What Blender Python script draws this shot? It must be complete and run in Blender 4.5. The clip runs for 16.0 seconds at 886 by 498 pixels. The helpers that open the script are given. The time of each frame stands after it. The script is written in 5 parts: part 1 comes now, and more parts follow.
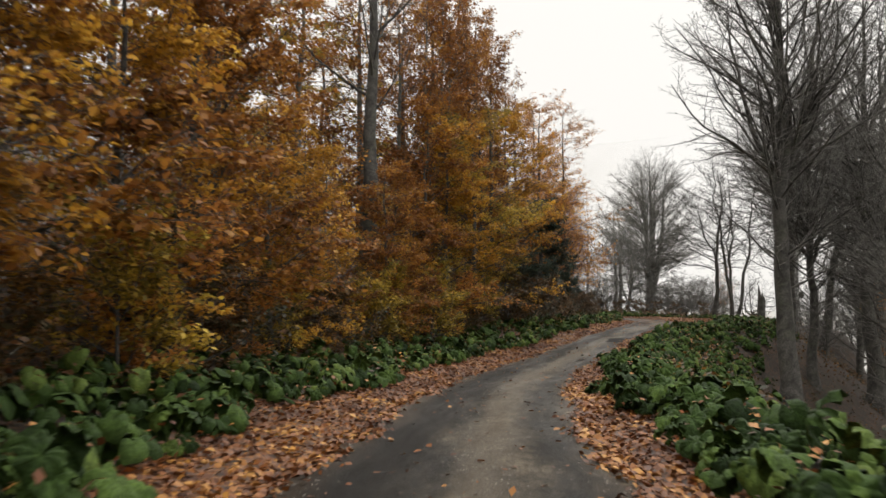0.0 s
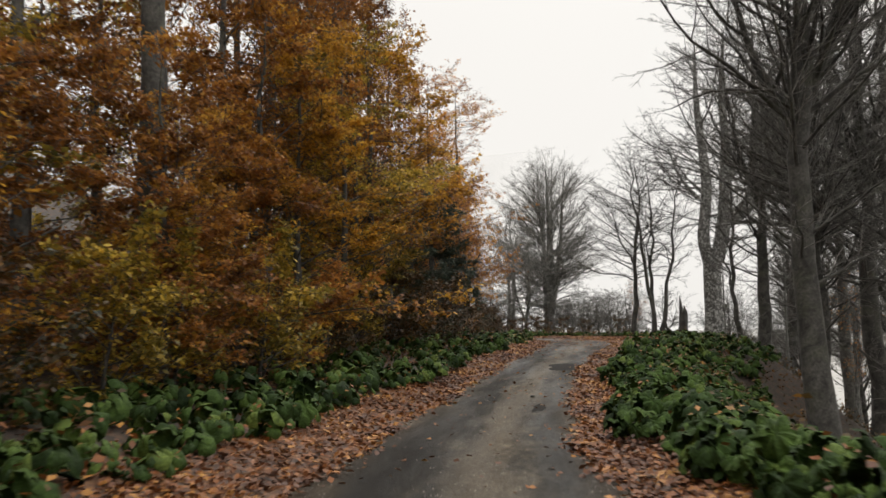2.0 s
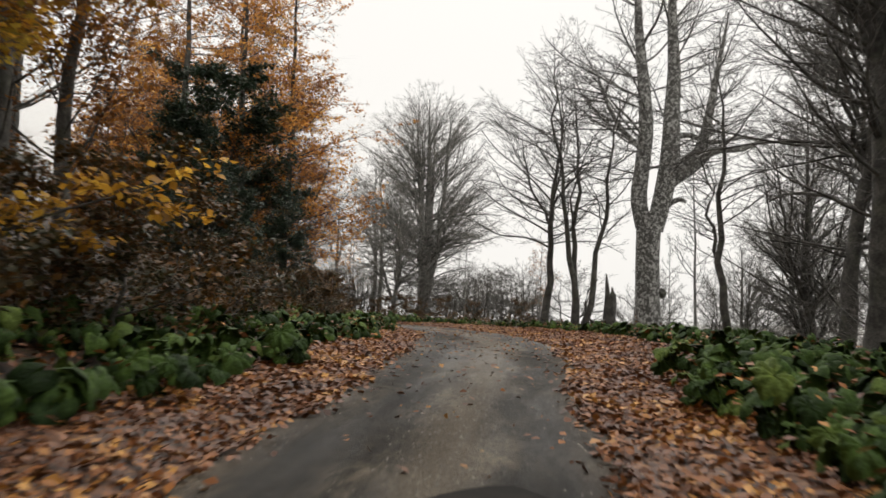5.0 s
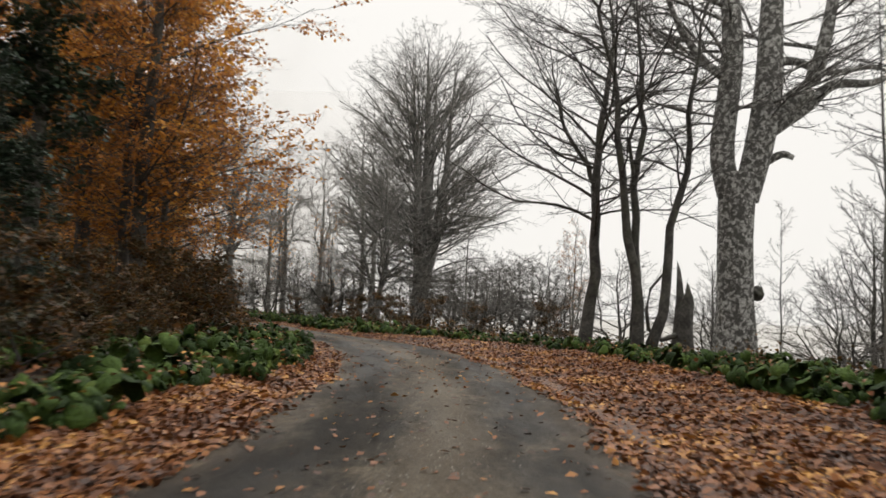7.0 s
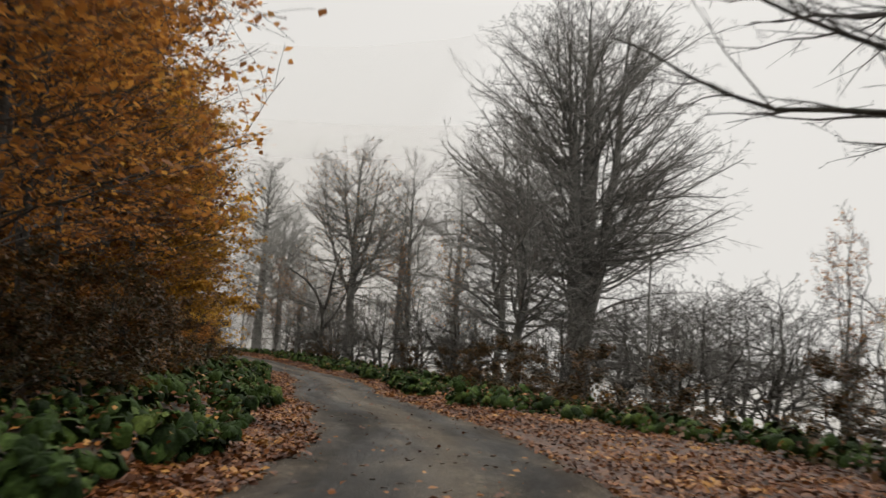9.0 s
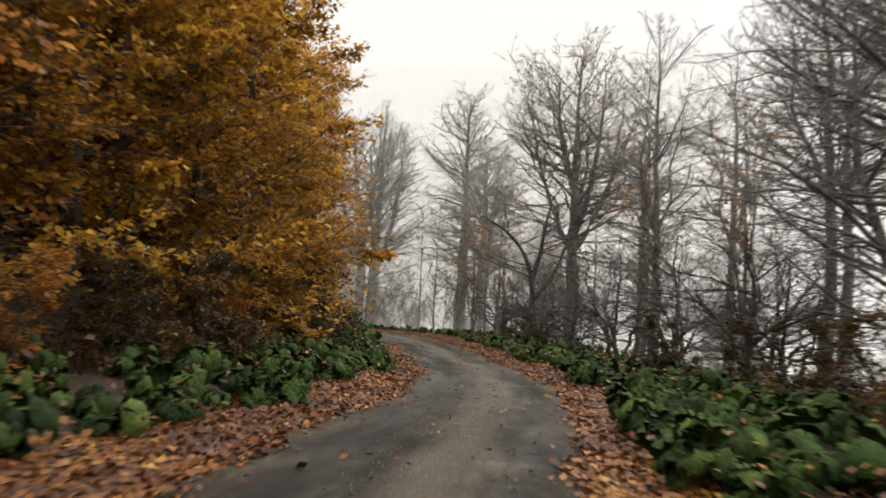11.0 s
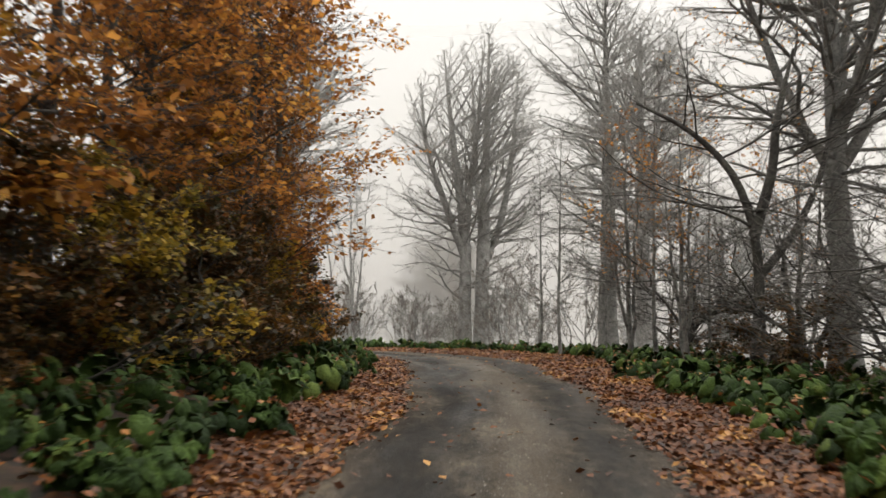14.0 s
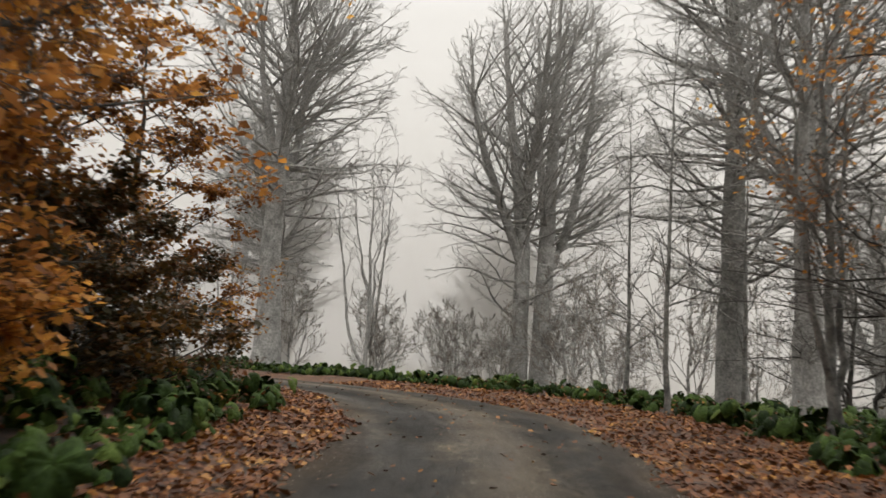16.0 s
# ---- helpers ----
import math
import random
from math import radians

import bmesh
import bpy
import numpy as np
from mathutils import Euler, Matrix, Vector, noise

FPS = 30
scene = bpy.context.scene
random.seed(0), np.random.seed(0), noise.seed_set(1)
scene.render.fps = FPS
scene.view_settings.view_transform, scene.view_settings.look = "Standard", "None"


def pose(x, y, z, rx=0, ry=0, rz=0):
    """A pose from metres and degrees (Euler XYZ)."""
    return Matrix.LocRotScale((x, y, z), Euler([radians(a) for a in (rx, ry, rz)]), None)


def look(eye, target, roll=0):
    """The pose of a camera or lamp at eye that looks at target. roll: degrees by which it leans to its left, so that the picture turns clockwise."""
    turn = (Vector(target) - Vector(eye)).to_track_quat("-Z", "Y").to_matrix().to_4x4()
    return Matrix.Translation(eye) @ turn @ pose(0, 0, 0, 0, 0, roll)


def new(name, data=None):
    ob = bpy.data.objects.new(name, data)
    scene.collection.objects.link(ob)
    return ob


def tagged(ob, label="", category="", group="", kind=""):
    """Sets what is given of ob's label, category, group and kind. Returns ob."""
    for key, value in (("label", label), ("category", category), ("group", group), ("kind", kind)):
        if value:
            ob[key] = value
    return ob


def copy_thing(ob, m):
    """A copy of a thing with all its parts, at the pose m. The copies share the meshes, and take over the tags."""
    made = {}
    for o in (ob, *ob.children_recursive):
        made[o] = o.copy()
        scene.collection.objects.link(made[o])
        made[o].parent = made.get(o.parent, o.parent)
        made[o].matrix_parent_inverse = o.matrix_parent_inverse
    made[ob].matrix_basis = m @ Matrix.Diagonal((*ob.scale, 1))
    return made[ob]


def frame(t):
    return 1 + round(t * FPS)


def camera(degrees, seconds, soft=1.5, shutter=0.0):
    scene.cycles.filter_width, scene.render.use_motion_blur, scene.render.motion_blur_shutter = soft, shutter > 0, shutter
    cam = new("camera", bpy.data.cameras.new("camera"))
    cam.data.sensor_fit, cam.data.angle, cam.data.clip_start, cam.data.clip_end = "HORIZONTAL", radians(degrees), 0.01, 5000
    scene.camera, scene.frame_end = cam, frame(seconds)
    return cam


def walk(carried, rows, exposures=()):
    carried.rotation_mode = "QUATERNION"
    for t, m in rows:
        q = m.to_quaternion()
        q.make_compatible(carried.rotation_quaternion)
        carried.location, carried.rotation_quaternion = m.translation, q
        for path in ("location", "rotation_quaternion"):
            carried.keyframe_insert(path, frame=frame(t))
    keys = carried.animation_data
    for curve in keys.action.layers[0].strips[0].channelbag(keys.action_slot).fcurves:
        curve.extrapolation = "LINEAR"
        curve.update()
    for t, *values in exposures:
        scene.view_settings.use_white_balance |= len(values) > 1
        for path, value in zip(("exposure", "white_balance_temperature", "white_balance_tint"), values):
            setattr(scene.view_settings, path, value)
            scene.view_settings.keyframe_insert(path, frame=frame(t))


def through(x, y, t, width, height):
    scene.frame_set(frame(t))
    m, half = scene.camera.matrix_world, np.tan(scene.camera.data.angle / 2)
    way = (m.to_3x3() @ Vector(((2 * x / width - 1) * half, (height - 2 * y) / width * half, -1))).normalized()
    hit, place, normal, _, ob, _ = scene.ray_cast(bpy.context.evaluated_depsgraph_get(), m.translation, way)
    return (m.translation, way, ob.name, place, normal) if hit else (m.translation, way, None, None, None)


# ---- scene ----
cam = camera(55.0, 16.0, 1.6, 0.3)
PATH = [
    (0, (3.947, 2.157, 2.588), (3.885, 4.151, 2.724), 0.1),
    (0.5, (3.857, 5.887, 2.457), (3.873, 7.883, 2.579), -0.4),
    (1, (3.996, 9.906, 2.352), (4.115, 11.9, 2.437), -0.7),
    (1.5, (4.108, 13.886, 2.253), (4.323, 15.872, 2.35), 0.1),
    (2, (4.308, 17.768, 2.175), (4.531, 19.746, 2.367), -0.9),
    (2.5, (4.689, 21.67, 2.064), (4.971, 23.644, 2.214), -0.4),
    (3, (5.348, 25.594, 1.959), (5.73, 27.55, 2.128), 0.5),
    (3.5, (6.266, 29.505, 1.872), (6.708, 31.448, 2.047), 0.4),
    (4, (7.336, 33.455, 1.849), (7.844, 35.383, 2.009), 0.8),
    (4.2, (7.789, 34.987, 1.865), (8.311, 36.911, 2.02), 1.0),
    (6.3, (13.844, 52.294, 2.577), (14.313, 54.232, 2.731), 2.2),
    (6.5, (14.511, 54.207, 2.612), (14.976, 56.146, 2.762), 1.9),
    (7, (16.019, 58.688, 2.646), (16.476, 60.629, 2.794), 1.7),
    (7.5, (17.39, 63.045, 2.68), (17.797, 64.995, 2.855), 1.8),
    (8, (18.692, 67.62, 2.712), (19.026, 69.58, 2.926), 2.0),
    (8.5, (19.706, 71.944, 2.707), (19.922, 73.915, 2.97), 2.8),
    (9, (20.475, 76.328, 2.689), (20.53, 78.31, 2.952), 3.4),
    (9.5, (20.931, 81.125, 2.67), (20.81, 83.112, 2.864), 5.3),
    (10, (21.122, 86.092, 2.677), (20.794, 88.058, 2.844), 4.7),
    (10.2, (21.02, 88.238, 2.691), (20.642, 90.195, 2.864), 4.0),
    (10.7, (20.699, 94.467, 2.740), (20.263, 96.410, 2.922), 3.6),
    (11.25, (19.621, 101.107, 2.792), (19.042, 103.011, 2.996), 2.4),
    (11.8, (18.970, 106.990, 2.839), (18.252, 108.843, 3.064), 1.3),
    (12.3, (18.725, 111.723, 2.877), (17.952, 113.553, 3.109), 0.9),
    (12.5, (18.213, 113.159, 2.887), (17.412, 114.978, 3.11), 1.0),
    (13, (17.006, 116.669, 2.903), (16.158, 118.469, 3.113), 1.1),
    (13.5, (15.814, 120.197, 2.942), (14.973, 122.0, 3.148), 0.8),
    (14, (14.625, 123.758, 2.981), (13.789, 125.562, 3.196), 0.8),
    (14.5, (13.404, 127.18, 3.023), (12.537, 128.969, 3.247), 2.2),
    (15, (12.227, 130.614, 3.091), (11.318, 132.382, 3.316), 3.5),
    (15.5, (11.021, 133.947, 3.217), (10.084, 135.698, 3.455), 3.5),
    (16, (9.556, 137.311, 3.345), (8.576, 139.034, 3.612), 3.2),
]
walk(cam, [(t, look(eye, target, roll)) for t, eye, target, roll in PATH],
     [(0, 0.1), (1, 0.08), (1.5, 0.2), (2, 0.0), (4.2, 0.08), (7.5, 0.03), (8.5, -0.25), (9.2, -0.2), (10.2, 0.34), (12.3, 0.06), (13, 0.36), (13.5, 0.3), (14.5, 0.34), (15.5, 0.22), (16, 0.12)])

# ---- world, light ----
world = bpy.data.worlds.new("overcast_fog")
scene.world = world
world.use_nodes = True
wn, wl = world.node_tree.nodes, world.node_tree.links
wn.clear()
sky = wn.new("ShaderNodeTexSky")
sky.sky_type = 'NISHITA'
sky.sun_disc = False
sky.sun_elevation, sky.sun_rotation = radians(48), radians(20)
sky.air_density, sky.dust_density = 1.0, 6.0
grey = wn.new("ShaderNodeHueSaturation")
grey.inputs["Saturation"].default_value = 0.12
cover = wn.new("ShaderNodeMix")
cover.data_type = 'RGBA'
cover.inputs["Factor"].default_value = 0.94
cover.inputs[7].default_value = (9.3, 9.03, 8.6, 1)
back = wn.new("ShaderNodeBackground")
back.inputs["Strength"].default_value = 0.077
wout = wn.new("ShaderNodeOutputWorld")
wl.new(sky.outputs[0], grey.inputs["Color"])
wl.new(grey.outputs[0], cover.inputs[6])
# an overcast sky is brighter overhead than at the horizon
where = wn.new("ShaderNodeTexCoord")
height = wn.new("ShaderNodeSeparateXYZ")
wl.new(where.outputs["Generated"], height.inputs[0])
lift = wn.new("ShaderNodeMapRange")
lift.inputs["From Min"].default_value, lift.inputs["From Max"].default_value = 0.4, 1.0
lift.inputs["To Min"].default_value, lift.inputs["To Max"].default_value = 1.3, 3.6
wl.new(height.outputs[2], lift.inputs["Value"])
scaled = wn.new("ShaderNodeVectorMath")
scaled.operation = 'SCALE'
wl.new(cover.outputs[2], scaled.inputs[0])
wl.new(lift.outputs[0], scaled.inputs["Scale"])
wl.new(scaled.outputs[0], back.inputs["Color"])
wl.new(back.outputs[0], wout.inputs["Surface"])

sun_data = bpy.data.lights.new("sun", 'SUN')
sun_data.energy, sun_data.angle, sun_data.color = 0.6, radians(40), (1.0, 0.97, 0.93)
sun = new("sun", sun_data)
sun.matrix_world = look((0, 0, 60), (-18, -45, 0))
scene.view_settings.exposure = 0.0


# ---- materials ----
def material(name):
    m = bpy.data.materials.new(name)
    m.use_nodes = True
    n, l = m.node_tree.nodes, m.node_tree.links
    return m, n, l, n["Principled BSDF"]


def ramp(n, stops):
    r = n.new("ShaderNodeValToRGB")
    e = r.color_ramp.elements
    while len(e) < len(stops):
        e.new(0.5)
    for k, (p, c) in enumerate(stops):
        e[k].position, e[k].color = p, (*c, 1)
    return r


def noise_node(n, l, scale, detail=6, rough=0.6, coords="Object"):
    tc = n.new("ShaderNodeTexCoord")
    t = n.new("ShaderNodeTexNoise")
    t.inputs["Scale"].default_value, t.inputs["Detail"].default_value, t.inputs["Roughness"].default_value = scale, detail, rough
    l.new(tc.outputs[coords], t.inputs["Vector"])
    return t


def mix_rgb(n, l, fac, a, b, kind='MIX'):
    x = n.new("ShaderNodeMix")
    x.data_type, x.blend_type = 'RGBA', kind
    for sock, v in ((x.inputs[0], fac), (x.inputs[6], a), (x.inputs[7], b)):
        if hasattr(v, "is_output"):
            l.new(v, sock)
        elif isinstance(v, tuple):
            sock.default_value = (*v, 1)
        else:
            sock.default_value = v
    return x.outputs[2]


def bump(n, l, height, strength, distance, target):
    b = n.new("ShaderNodeBump")
    b.inputs["Strength"].default_value, b.inputs["Distance"].default_value = strength, distance
    l.new(height, b.inputs["Height"])
    l.new(b.outputs[0], target.inputs["Normal"])


def bark(name, dark, pale, moss=0.0, lo=0.36, hi=0.62, grain=2.2):
    m, n, l, p = material(name)
    a = noise_node(n, l, grain, 8)
    a.inputs["Distortion"].default_value = 0.6
    r = ramp(n, [(lo, dark), (hi, pale)])
    l.new(a.outputs[0], r.inputs[0])
    b = noise_node(n, l, 14, 5)
    r2 = ramp(n, [(0.35, (0.55, 0.55, 0.55)), (0.65, (1.15, 1.15, 1.12))])
    l.new(b.outputs[0], r2.inputs[0])
    c = mix_rgb(n, l, 1.0, r.outputs[0], r2.outputs[0], 'MULTIPLY')
    if moss:
        g = noise_node(n, l, 1.1, 4)
        gr = ramp(n, [(0.5, (0, 0, 0)), (0.68, (moss, moss, moss))])
        l.new(g.outputs[0], gr.inputs[0])
        c = mix_rgb(n, l, gr.outputs[0], c, (0.06, 0.075, 0.025))
    l.new(c, p.inputs["Base Color"])
    p.inputs["Roughness"].default_value = 0.85
    bump(n, l, b.outputs[0], 0.5, 0.02, p)
    return m


def foliage(name, stops, gloss=0.5, clump=0.35, through=0.3):
    """Leaves: a colour of its own for each leaf, drifting slowly over the crown."""
    m, n, l, p = material(name)
    geo = n.new("ShaderNodeNewGeometry")
    big = noise_node(n, l, clump, 3)
    add = n.new("ShaderNodeMath")
    add.operation = 'MULTIPLY_ADD'
    l.new(geo.outputs["Random Per Island"], add.inputs[0])
    add.inputs[1].default_value = 0.55
    sub = n.new("ShaderNodeMath")
    sub.operation = 'MULTIPLY_ADD'
    l.new(big.outputs[0], sub.inputs[0])
    sub.inputs[1].default_value, sub.inputs[2].default_value = 1.5, -0.5
    l.new(sub.outputs[0], add.inputs[2])
    r = ramp(n, stops)
    l.new(add.outputs[0], r.inputs[0])
    l.new(r.outputs[0], p.inputs["Base Color"])
    p.inputs["Roughness"].default_value = gloss
    p.inputs["Specular IOR Level"].default_value = 0.3
    t = n.new("ShaderNodeBsdfTranslucent")
    l.new(r.outputs[0], t.inputs["Color"])
    mx = n.new("ShaderNodeMixShader")
    mx.inputs[0].default_value = through
    l.new(p.outputs[0], mx.inputs[1])
    l.new(t.outputs[0], mx.inputs[2])
    l.new(mx.outputs[0], n["Material Output"].inputs["Surface"])
    return m


BARK_GREY = bark("beech_bark", (0.05, 0.047, 0.042), (0.16, 0.152, 0.14), 0.35)
BARK_PALE = bark("lichen_bark", (0.07, 0.067, 0.062), (0.42, 0.415, 0.4), 0.1, 0.47, 0.6, 4.5)
# next two: bark paled, distance haze put into the colour
BARK_MIST = bark("deep_haze_bark", (0.24, 0.236, 0.226), (0.44, 0.43, 0.415), 0.05)
BARK_HAZED = bark("haze_paled_bark", (0.11, 0.108, 0.102), (0.26, 0.255, 0.24), 0.2)
BARK_DARK = bark("wet_bark", (0.03, 0.027, 0.024), (0.1, 0.094, 0.085), 0.3)
TWIG = bark("twig_bark", (0.055, 0.05, 0.046), (0.14, 0.13, 0.12))
# next four: twigs paled by steps to paint in haze
TWIG_FAINT_HAZE = bark("faint_haze_twig_bark", (0.09, 0.084, 0.077), (0.2, 0.188, 0.172))
TWIG_HAZED = bark("haze_paled_twig_bark", (0.15, 0.142, 0.132), (0.29, 0.278, 0.26))
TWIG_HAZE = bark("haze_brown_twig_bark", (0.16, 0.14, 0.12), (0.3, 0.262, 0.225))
TWIG_MIST = bark("deep_haze_twig_bark", (0.27, 0.262, 0.25), (0.45, 0.44, 0.42))
LEAF_GOLD = foliage("gold_leaves", [(0.05, (0.1, 0.052, 0.014)), (0.38, (0.3, 0.152, 0.022)), (0.65, (0.54, 0.285, 0.036)), (0.92, (0.78, 0.48, 0.072))], through=0.55)
LEAF_RUST = foliage("rust_leaves", [(0.05, (0.13, 0.055, 0.02)), (0.4, (0.36, 0.15, 0.042)), (0.7, (0.62, 0.29, 0.06)), (0.95, (0.8, 0.48, 0.11))], through=0.6)
LEAF_OLIVE = foliage("olive_leaves", [(0.05, (0.08, 0.075, 0.02)), (0.4, (0.24, 0.18, 0.032)), (0.68, (0.48, 0.32, 0.045)), (0.92, (0.7, 0.5, 0.07))], through=0.45)
LEAF_BROWN = foliage("brown_leaves", [(0.05, (0.07, 0.03, 0.012)), (0.4, (0.2, 0.08, 0.022)), (0.7, (0.37, 0.16, 0.03)), (0.95, (0.58, 0.32, 0.06))], through=0.5)
LEAF_SPRUCE = foliage("dark_needles", [(0.2, (0.016, 0.032, 0.02)), (0.8, (0.045, 0.07, 0.038))], 0.5, 0.5, 0.1)
LEAF_BUSH = foliage("undergrowth_leaves", [(0.15, (0.022, 0.026, 0.009)), (0.45, (0.06, 0.042, 0.014)), (0.75, (0.13, 0.056, 0.015)), (0.95, (0.27, 0.14, 0.03))])


# ---- the road's line and the lie of the land ----
LINE = [(4.6, -40), (4.3, -20), (4.0, 0), (3.9, 8), (4.3, 17.5), (5.2, 25.5), (7.0, 33.5), (9.9, 43.1), (13.8, 53.1), (17.1, 63.1), (19.4, 73),
        (20.55, 82), (20.85, 90), (20.4, 100), (18.8, 111), (16.3, 119.1), (13.1, 128.1), (9.4, 137.6), (6.0, 143.6), (2.8, 149.2), (-2, 154.5), (-9, 158.6), (-18, 161.5), (-32, 163.5), (-60, 164)]
RISE = [(-60, 2.2), (-10, 1.4), (2, 1.22), (10, 0.98), (18, 0.8), (25.6, 0.59), (33.5, 0.48), (38, 0.56), (42, 0.72), (46, 0.95), (50.4, 1.15), (54.2, 1.24), (58.7, 1.275), (67.6, 1.34), (81, 1.3), (90, 1.34), (100, 1.41),
        (113, 1.52), (120, 1.57), (127, 1.65), (130.6, 1.72), (134, 1.85), (137.3, 1.97), (145, 2.2), (165, 2.6), (230, 4.0)]
# how far the road's middle lies right of that line, and half its width, along it
SWAY = [(-20, 0), (9, -0.1), (23, 0.1), (30, 0), (44, -0.08), (54, -0.35), (66, -0.35), (75, -0.2), (82, 0), (92, 0), (97, -0.5), (101, -1.1), (106, -1.7), (111, -1.75), (116, -1.1), (122, -0.3), (126, -0.12), (138, -0.1), (143, 0.05), (150, 0.5), (157, 0.8), (165, 1.2), (185, 0.5)]
HALF = [(-30, 1.5), (10, 1.5), (25, 1.6), (35, 1.58), (42, 1.43), (50, 1.42), (58, 1.8), (66, 2.05), (88, 2.08), (95, 1.92), (105, 1.75), (115, 1.7), (124, 1.65), (132, 1.65), (140, 1.75), (146, 1.95), (152, 2.05), (158, 2.4), (172, 2.3), (200, 1.8)]


def spline(points, step):
    p = np.array(points, float)
    p = np.vstack([2 * p[0] - p[1], p, 2 * p[-1] - p[-2]])
    out = []
    for a, b, c, d in zip(p, p[1:], p[2:], p[3:]):
        u = np.linspace(0, 1, 24, endpoint=False)[:, None]
        out.append(0.5 * (2 * b + (c - a) * u + (2 * a - 5 * b + 4 * c - d) * u ** 2 + (3 * b - a - 3 * c + d) * u ** 3))
    q = np.vstack(out)
    s = np.r_[0, np.cumsum(np.linalg.norm(np.diff(q, axis=0), axis=1))]
    t = np.arange(0, s[-1], step)
    return np.stack([np.interp(t, s, q[:, 0]), np.interp(t, s, q[:, 1])], 1)


CL = spline(LINE, 0.5)
for _ in range(12):
    CL[1:-1] = 0.25 * CL[:-2] + 0.5 * CL[1:-1] + 0.25 * CL[2:]


def frame_of(line):
    tan = np.gradient(line, axis=0)
    tan /= np.linalg.norm(tan, axis=1)[:, None]
    return tan, np.stack([tan[:, 1], -tan[:, 0]], 1), np.r_[0, np.cumsum(np.linalg.norm(np.diff(line, axis=0), axis=1))]


TAN, RIGHT, CS = frame_of(CL)
_sway = np.array(SWAY)
_off = np.interp(CS - CS[np.argmin(np.abs(CL[:, 1]) + np.abs(CL[:, 0] - 4))], _sway[:, 0], _sway[:, 1])
for _ in range(30):
    _off[1:-1] = 0.25 * _off[:-2] + 0.5 * _off[1:-1] + 0.25 * _off[2:]
CL = CL + RIGHT * _off[:, None]
TAN, RIGHT, CS = frame_of(CL)
LEN = CS[-1]
S0 = CS[np.argmin(np.abs(CL[:, 1]) + np.abs(CL[:, 0] - 4))]  # where the camera starts
_rise = np.array(RISE)
CZ = np.interp(CL[:, 1], _rise[:, 0], _rise[:, 1])
CZ[CS > S0 + 165] = CZ[np.argmin(np.abs(CS - S0 - 165))]
for _ in range(60):
    CZ[1:-1] = 0.25 * CZ[:-2] + 0.5 * CZ[1:-1] + 0.25 * CZ[2:]


def on_road(s, d):
    """World x, y of the place s metres along the road (from the camera's start) and d metres to its right."""
    s = np.asarray(s, float) + S0
    x = np.interp(s, CS, CL[:, 0]) + np.interp(s, CS, RIGHT[:, 0]) * d
    y = np.interp(s, CS, CL[:, 1]) + np.interp(s, CS, RIGHT[:, 1]) * d
    return x, y


def road_coords(x, y):
    x, y = np.atleast_1d(np.asarray(x, float)), np.atleast_1d(np.asarray(y, float))
    s, d = np.empty(len(x)), np.empty(len(x))
    for i in range(0, len(x), 20000):
        dx, dy = x[i:i + 20000, None] - CL[None, ::2, 0], y[i:i + 20000, None] - CL[None, ::2, 1]
        k = np.argmin(dx * dx + dy * dy, axis=1)
        r = np.arange(len(k))
        along = dx[r, k] * TAN[::2][k, 0] + dy[r, k] * TAN[::2][k, 1]
        s[i:i + 20000] = CS[::2][k] + np.clip(along, -1, 1)
        side = dx[r, k] * RIGHT[::2][k, 0] + dy[r, k] * RIGHT[::2][k, 1]
        d[i:i + 20000] = np.sign(side) * np.sqrt(dx[r, k] ** 2 + dy[r, k] ** 2)
    return s - S0, d


def smooth(a, b, v):
    u = np.clip((v - a) / (b - a), 0, 1)
    return u * u * (3 - 2 * u)


_half = np.array(HALF)


def half(s):
    """Half the road's width."""
    return np.interp(s, _half[:, 0], _half[:, 1])


def road_z(s, d):
    """The height of the road's surface, with its crown and wheel tracks."""
    q = np.abs(d) / (half(s) + 0.3)
    return np.interp(np.asarray(s, float) + S0, CS, CZ) + 0.035 * np.maximum(1 - q ** 2, -1) - 0.02 * np.exp(-((q - 0.42) / 0.14) ** 2) - 0.05 * smooth(0.83, 1.0, q)


def shoulder(s):
    """Width of the level shoulder right of the road."""
    return 3.7 - 0.5 * (1 - smooth(40, 55, s)) + 3.4 * smooth(48, 60, s) * (1 - smooth(82, 96, s)) + 1.0 * smooth(96, 110, s) + 9 * smooth(150, 168, s)


def ripple(x, y):
    return 0.5 * np.sin(x * 0.9 + 1.3 * np.sin(y * 0.37)) * np.sin(y * 0.8 + 0.7) + 0.5 * np.sin(x * 2.3 + y * 1.1) * np.sin(y * 2.9 - x * 0.6)


